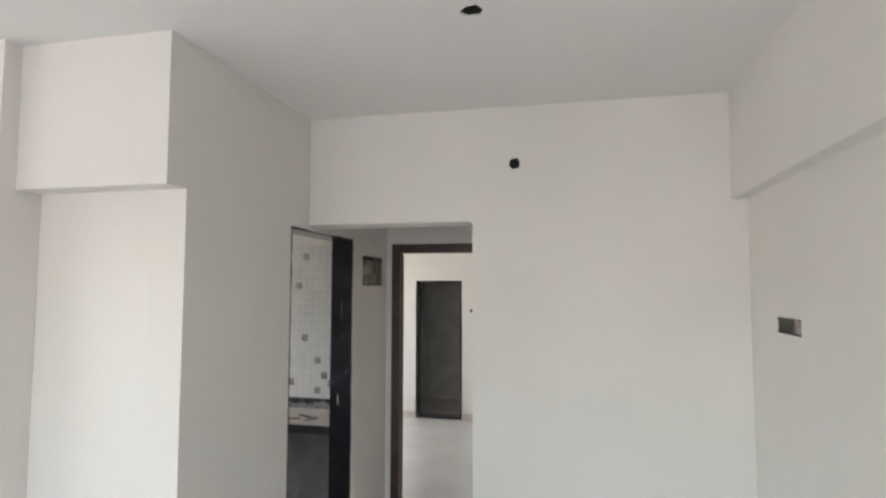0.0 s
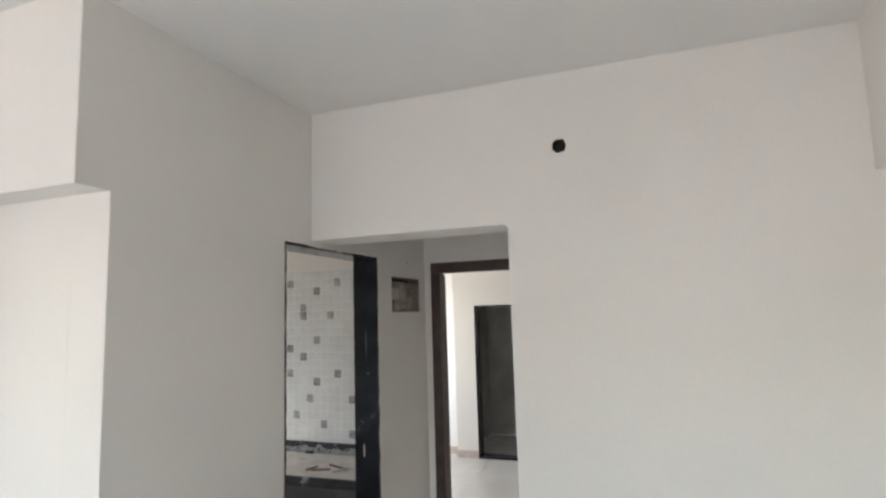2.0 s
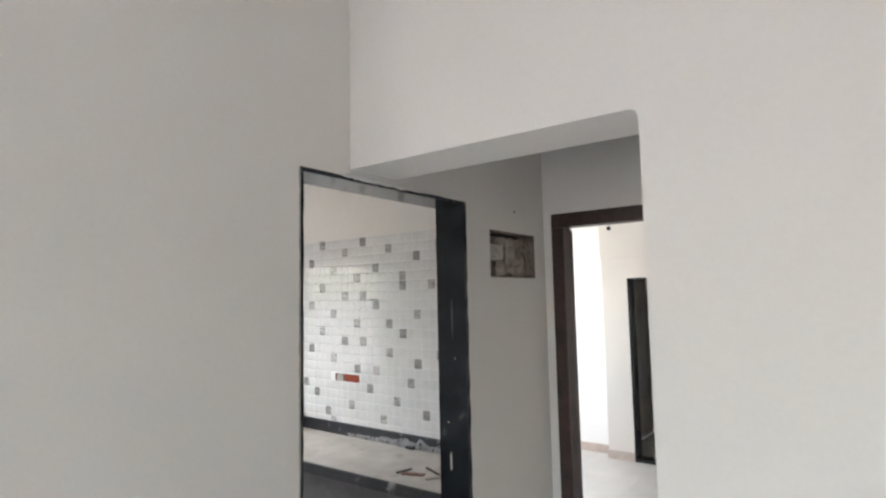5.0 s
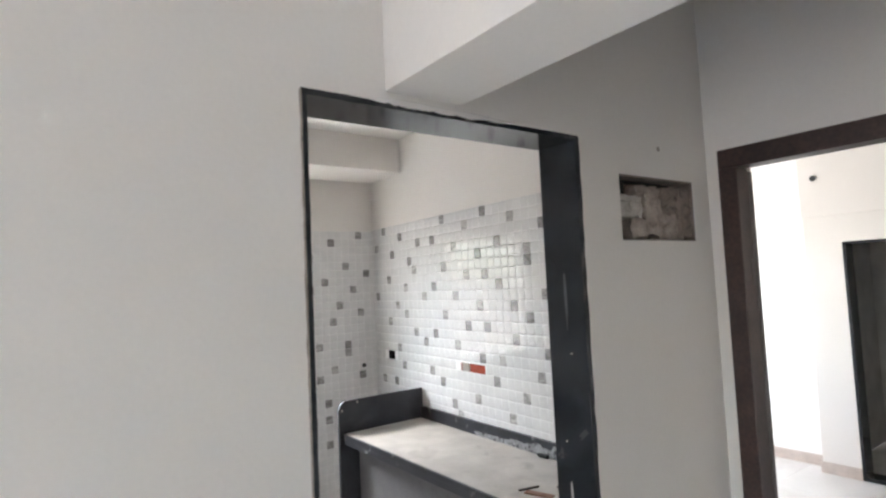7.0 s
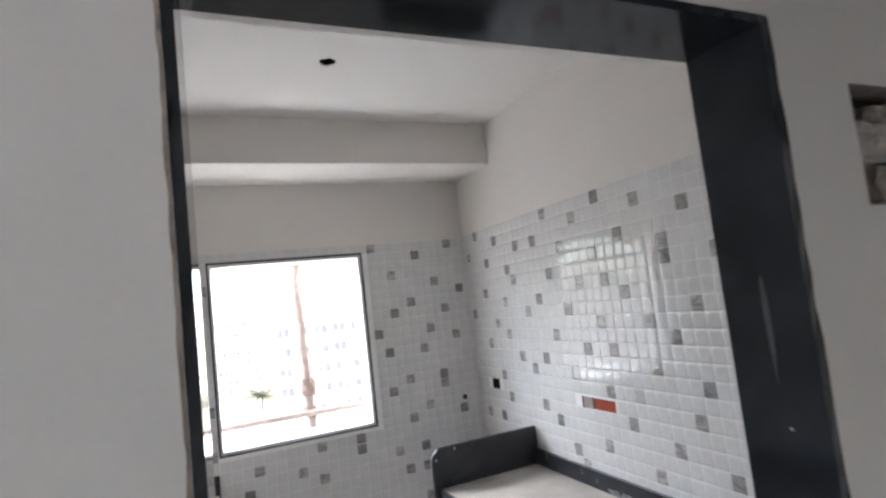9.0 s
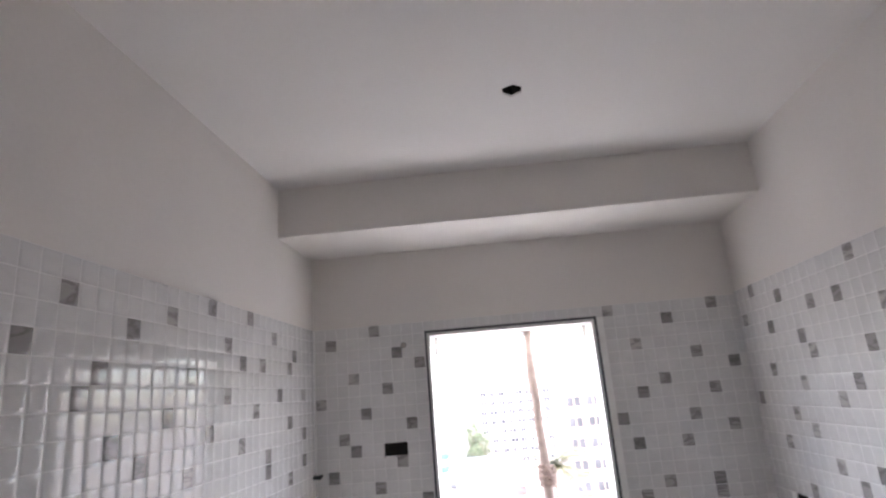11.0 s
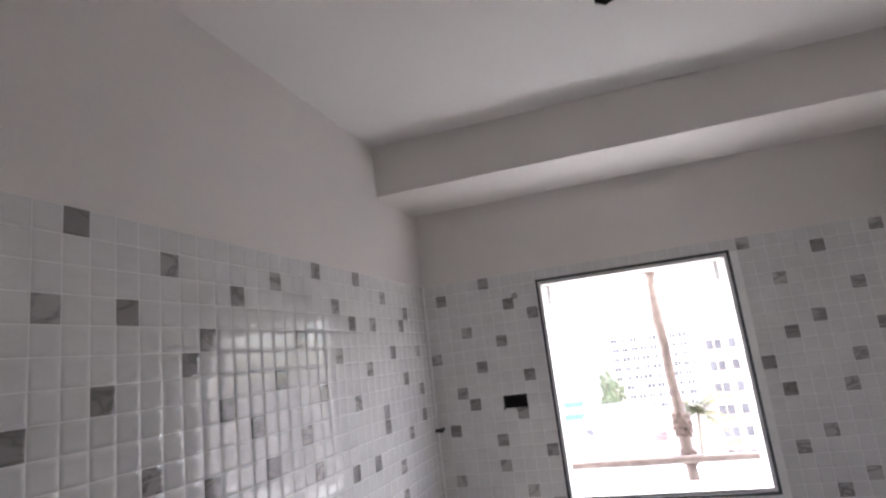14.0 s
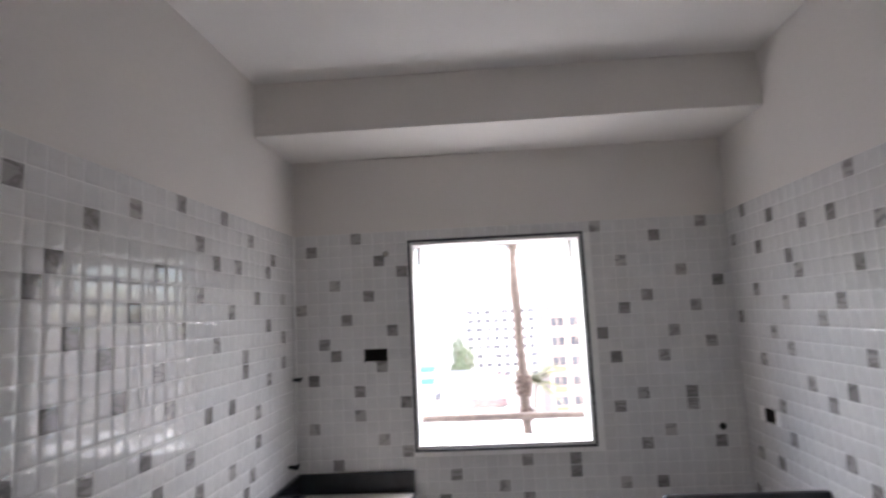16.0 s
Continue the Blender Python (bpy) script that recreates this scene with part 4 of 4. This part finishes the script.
def tree(x, y, h, r, seed):
    rg = random.Random(seed)
    tr = thing("tree", "broad green tree among the far roofs", "tree", (x, y, GZ))
    bm = bmesh.new()
    tube(bm, [(0, 0, 0), (0.1, 0, h * 0.4), (0.2, 0.1, h * 0.75)], [0.35, 0.25, 0.12], 8)
    for k in range(6):
        a = k * 1.05
        tube(bm, [(0.1, 0, h * (0.4 + 0.05 * k)), (r * 0.6 * math.cos(a), r * 0.6 * math.sin(a), h * (0.62 + 0.05 * k))], [0.14, 0.05], 6)
    part("trunk", bm, BARK, tr)
    vs, fs = [], []
    for k in range(1500):
        u = Vector((rg.gauss(0, 1), rg.gauss(0, 1), rg.gauss(0, 1))).normalized()
        d = 0.55 + 0.45 * rg.random() + 0.35 * noise.noise(u * 2.2 + Vector((seed, 0, 0)))
        c = Vector((u.x * r * d, u.y * r * d, h * 0.72 + u.z * h * 0.32 * d))
        q = Euler((rg.uniform(0, 6), rg.uniform(0, 6), rg.uniform(0, 6))).to_matrix()
        i = len(vs)
        vs += [tuple(c + q @ Vector(e)) for e in ((-0.28, 0, 0), (0, -0.14, 0.03), (0.28, 0, 0), (0, 0.14, 0.03))]
        fs.append((i, i + 1, i + 2, i + 3))
    me = bpy.data.meshes.new("crown")
    me.from_pydata(vs, [], fs)
    me.materials.append(HAZED_LEAF)
    ob = new("crown", me)
    ob.parent = tr


tree(-180.0, -3.2, 12.2, 3.0, 4)
tree(-186.0, -6.0, 15.0, 2.4, 5)
tree(-172.0, -5.6, 9.0, 2.8, 6)

# ---------------------------------------------------------------- mosaic tiles
def piece(name, mt, pu, pv):
    rings = [(pu / 2 - i, pv / 2 - i, h) for i, h in ((0.0013, 0.0004), (0.0034, 0.0014), (0.0058, 0.0021), (0.0090, 0.0025), (0.0120, 0.0026))]
    vs = [(sx * a, sy * b, h) for a, b, h in rings for sx, sy in ((-1, -1), (1, -1), (1, 1), (-1, 1))]
    fs = [(16, 17, 18, 19)] + [(4 * r + k, 4 * r + (k + 1) % 4, 4 * r + 4 + (k + 1) % 4, 4 * r + 4 + k) for r in (0, 1, 2, 3) for k in range(4)]
    me = bpy.data.meshes.new(name)
    me.from_pydata(vs, [], fs)
    for p in me.polygons:
        p.use_smooth = True
    me.materials.append(mt)
    return me


def chart(text):
    """Rows of column numbers at which a grey piece sits, counted down from the top row."""
    return {(int(c), r) for r, row in enumerate(text.split("|")) for c in row.split()}


def mosaic(name, m, u_of, u_max, pu, pv, top, holes, greys, near, label, cols, seed):
    """Square mosaic pieces on a ground; near picks those that stay pieces of their own."""
    base = slab(name, m, rect(0.0, 0.0, u_max, top), holes, 0.0038, GROUT, label, w0=0.004)
    rg = random.Random(seed)
    white, grey = piece("tile", WHITE_TILE, pu, pv), piece("tile", GREY_TILE, pu, pv)
    rows = int(top / pv)
    known = max(r for _, r in greys)
    cells, rest = [], {0: ([], []), 1: ([], [])}
    for r in range(rows):
        for c in range(*cols):
            u, v = u_of(c), top - (r + 0.5) * pv
            if u - pu / 2 < -0.034 or u + pu / 2 > u_max + 0.034:
                continue
            if any(min(p[0] for p in h) - pu * 0.35 < u < max(p[0] for p in h) + pu * 0.35 and min(p[1] for p in h) - pv * 0.3 < v < max(p[1] for p in h) + pv * 0.35 for h in holes):
                continue
            g = (c, r) in greys or ((r > known or c < -4) and rg.random() < 0.06)
            cells.append((near(c, r), u, v, g))
    cells.sort(key=lambda q: (q[0], q[1], q[2]))
    for k, (_, u, v, g) in enumerate(cells):
        local = Matrix.Translation((u, v, 0.004)) @ Euler((rg.gauss(0, 0.006), rg.gauss(0, 0.006), 0)).to_matrix().to_4x4()
        if k < 300:
            ob = new("tile", grey if g else white)
            ob.parent = base
            ob.matrix_world = m @ local
        else:
            vs, fs = rest[int(g)]
            i = len(vs)
            src = grey if g else white
            vs += [tuple(m @ local @ w.co) for w in src.vertices]
            fs += [tuple(i + j for j in p.vertices) for p in src.polygons]
    for g, (vs, fs) in rest.items():
        me = bpy.data.meshes.new("tile_field")
        me.from_pydata(vs, [], fs)
        me.materials.append(GREY_TILE if g else WHITE_TILE)
        for p in me.polygons:
            p.use_smooth = True
        ob = new("tile_field", me)
        ob.parent = base
        tagged(ob, kind="stuff")


GREY_NEAR = "0 3 18 23|7 14 27|11 20 31|2 5 22 25 30|9 16|8 20 28 33|4 14 24|1 10 18 30|12 22 33|6 16 26|9 13 26 33|3 17 30|7 21 24|11 15 28|19|16 28|20 24"
GREY_COUNTER = "8 15 28|-3 4 11 24|0 17 20 30|6 13 26|2 9 22|-2 2 15 21|8 11 27|6 17 23|0 13 19 30|4 9 25|2 15 23 32|8 11 27|-3 4 17 21|0 13 19|6 9 25|1|7 18 24|3 16|-1 10 26 29|5 14"
GREY_WINDOW = "4 25 34|0 30|6|8 27|2 32|5 35|-1 29|3 27 33|7|1 25 31|2 34|6 26 30|0|4|8 28 32|4 26 32|0|6 30|8 28 34|2 18 22|12 22|16 26 29"
mosaic("tiling_near", m_kl, lambda c: 0.474 + 0.0602 * (c + 0.5), len_l, 0.0602, 0.0602, 2.10, [], chart(GREY_NEAR),
       lambda c, r: abs(c - 10) + abs(r - 7) * 0.9, "white glazed mosaic tiling with scattered grey squares", (-8, 40), 21)
mosaic("tiling_counter", m_kr, lambda c: (-0.8856 - 0.061 * (c + 0.5) - XW) * len_r / (XI - XW), len_r, 0.061, 0.0621, 2.113, [redbox, rsock], chart(GREY_COUNTER),
       lambda c, r: abs(c - 9) + abs(r - 7), "white glazed mosaic tiling with scattered grey squares above the counter", (-14, 34), 22)
mosaic("tiling_window", m_kw, lambda c: -0.69 + 0.0585 * (c + 0.5) - YLB, YR - YLB - 0.009, 0.0585, 0.0597, 2.10, [window, wsock], chart(GREY_WINDOW),
       lambda c, r: abs(c - 16) * 0.6 + abs(r - 9) * 0.8, "white glazed mosaic tiling with scattered grey squares round the window", (-2, 40), 23)

# ---------------------------------------------------------------- repeats share a group
tops = {}
for ob in list(scene.objects):
    if ob.parent is None and ob.get("category"):
        tops.setdefault(ob.name.split(".")[0], []).append(ob)
for base, obs in tops.items():
    if len(obs) > 1:
        for ob in obs:
            tagged(ob, group=base.replace("_", " ") + "s of the flat" if base not in ("shed", "tree", "apartment_tower") else base.replace("_", " ") + "s outside the window")
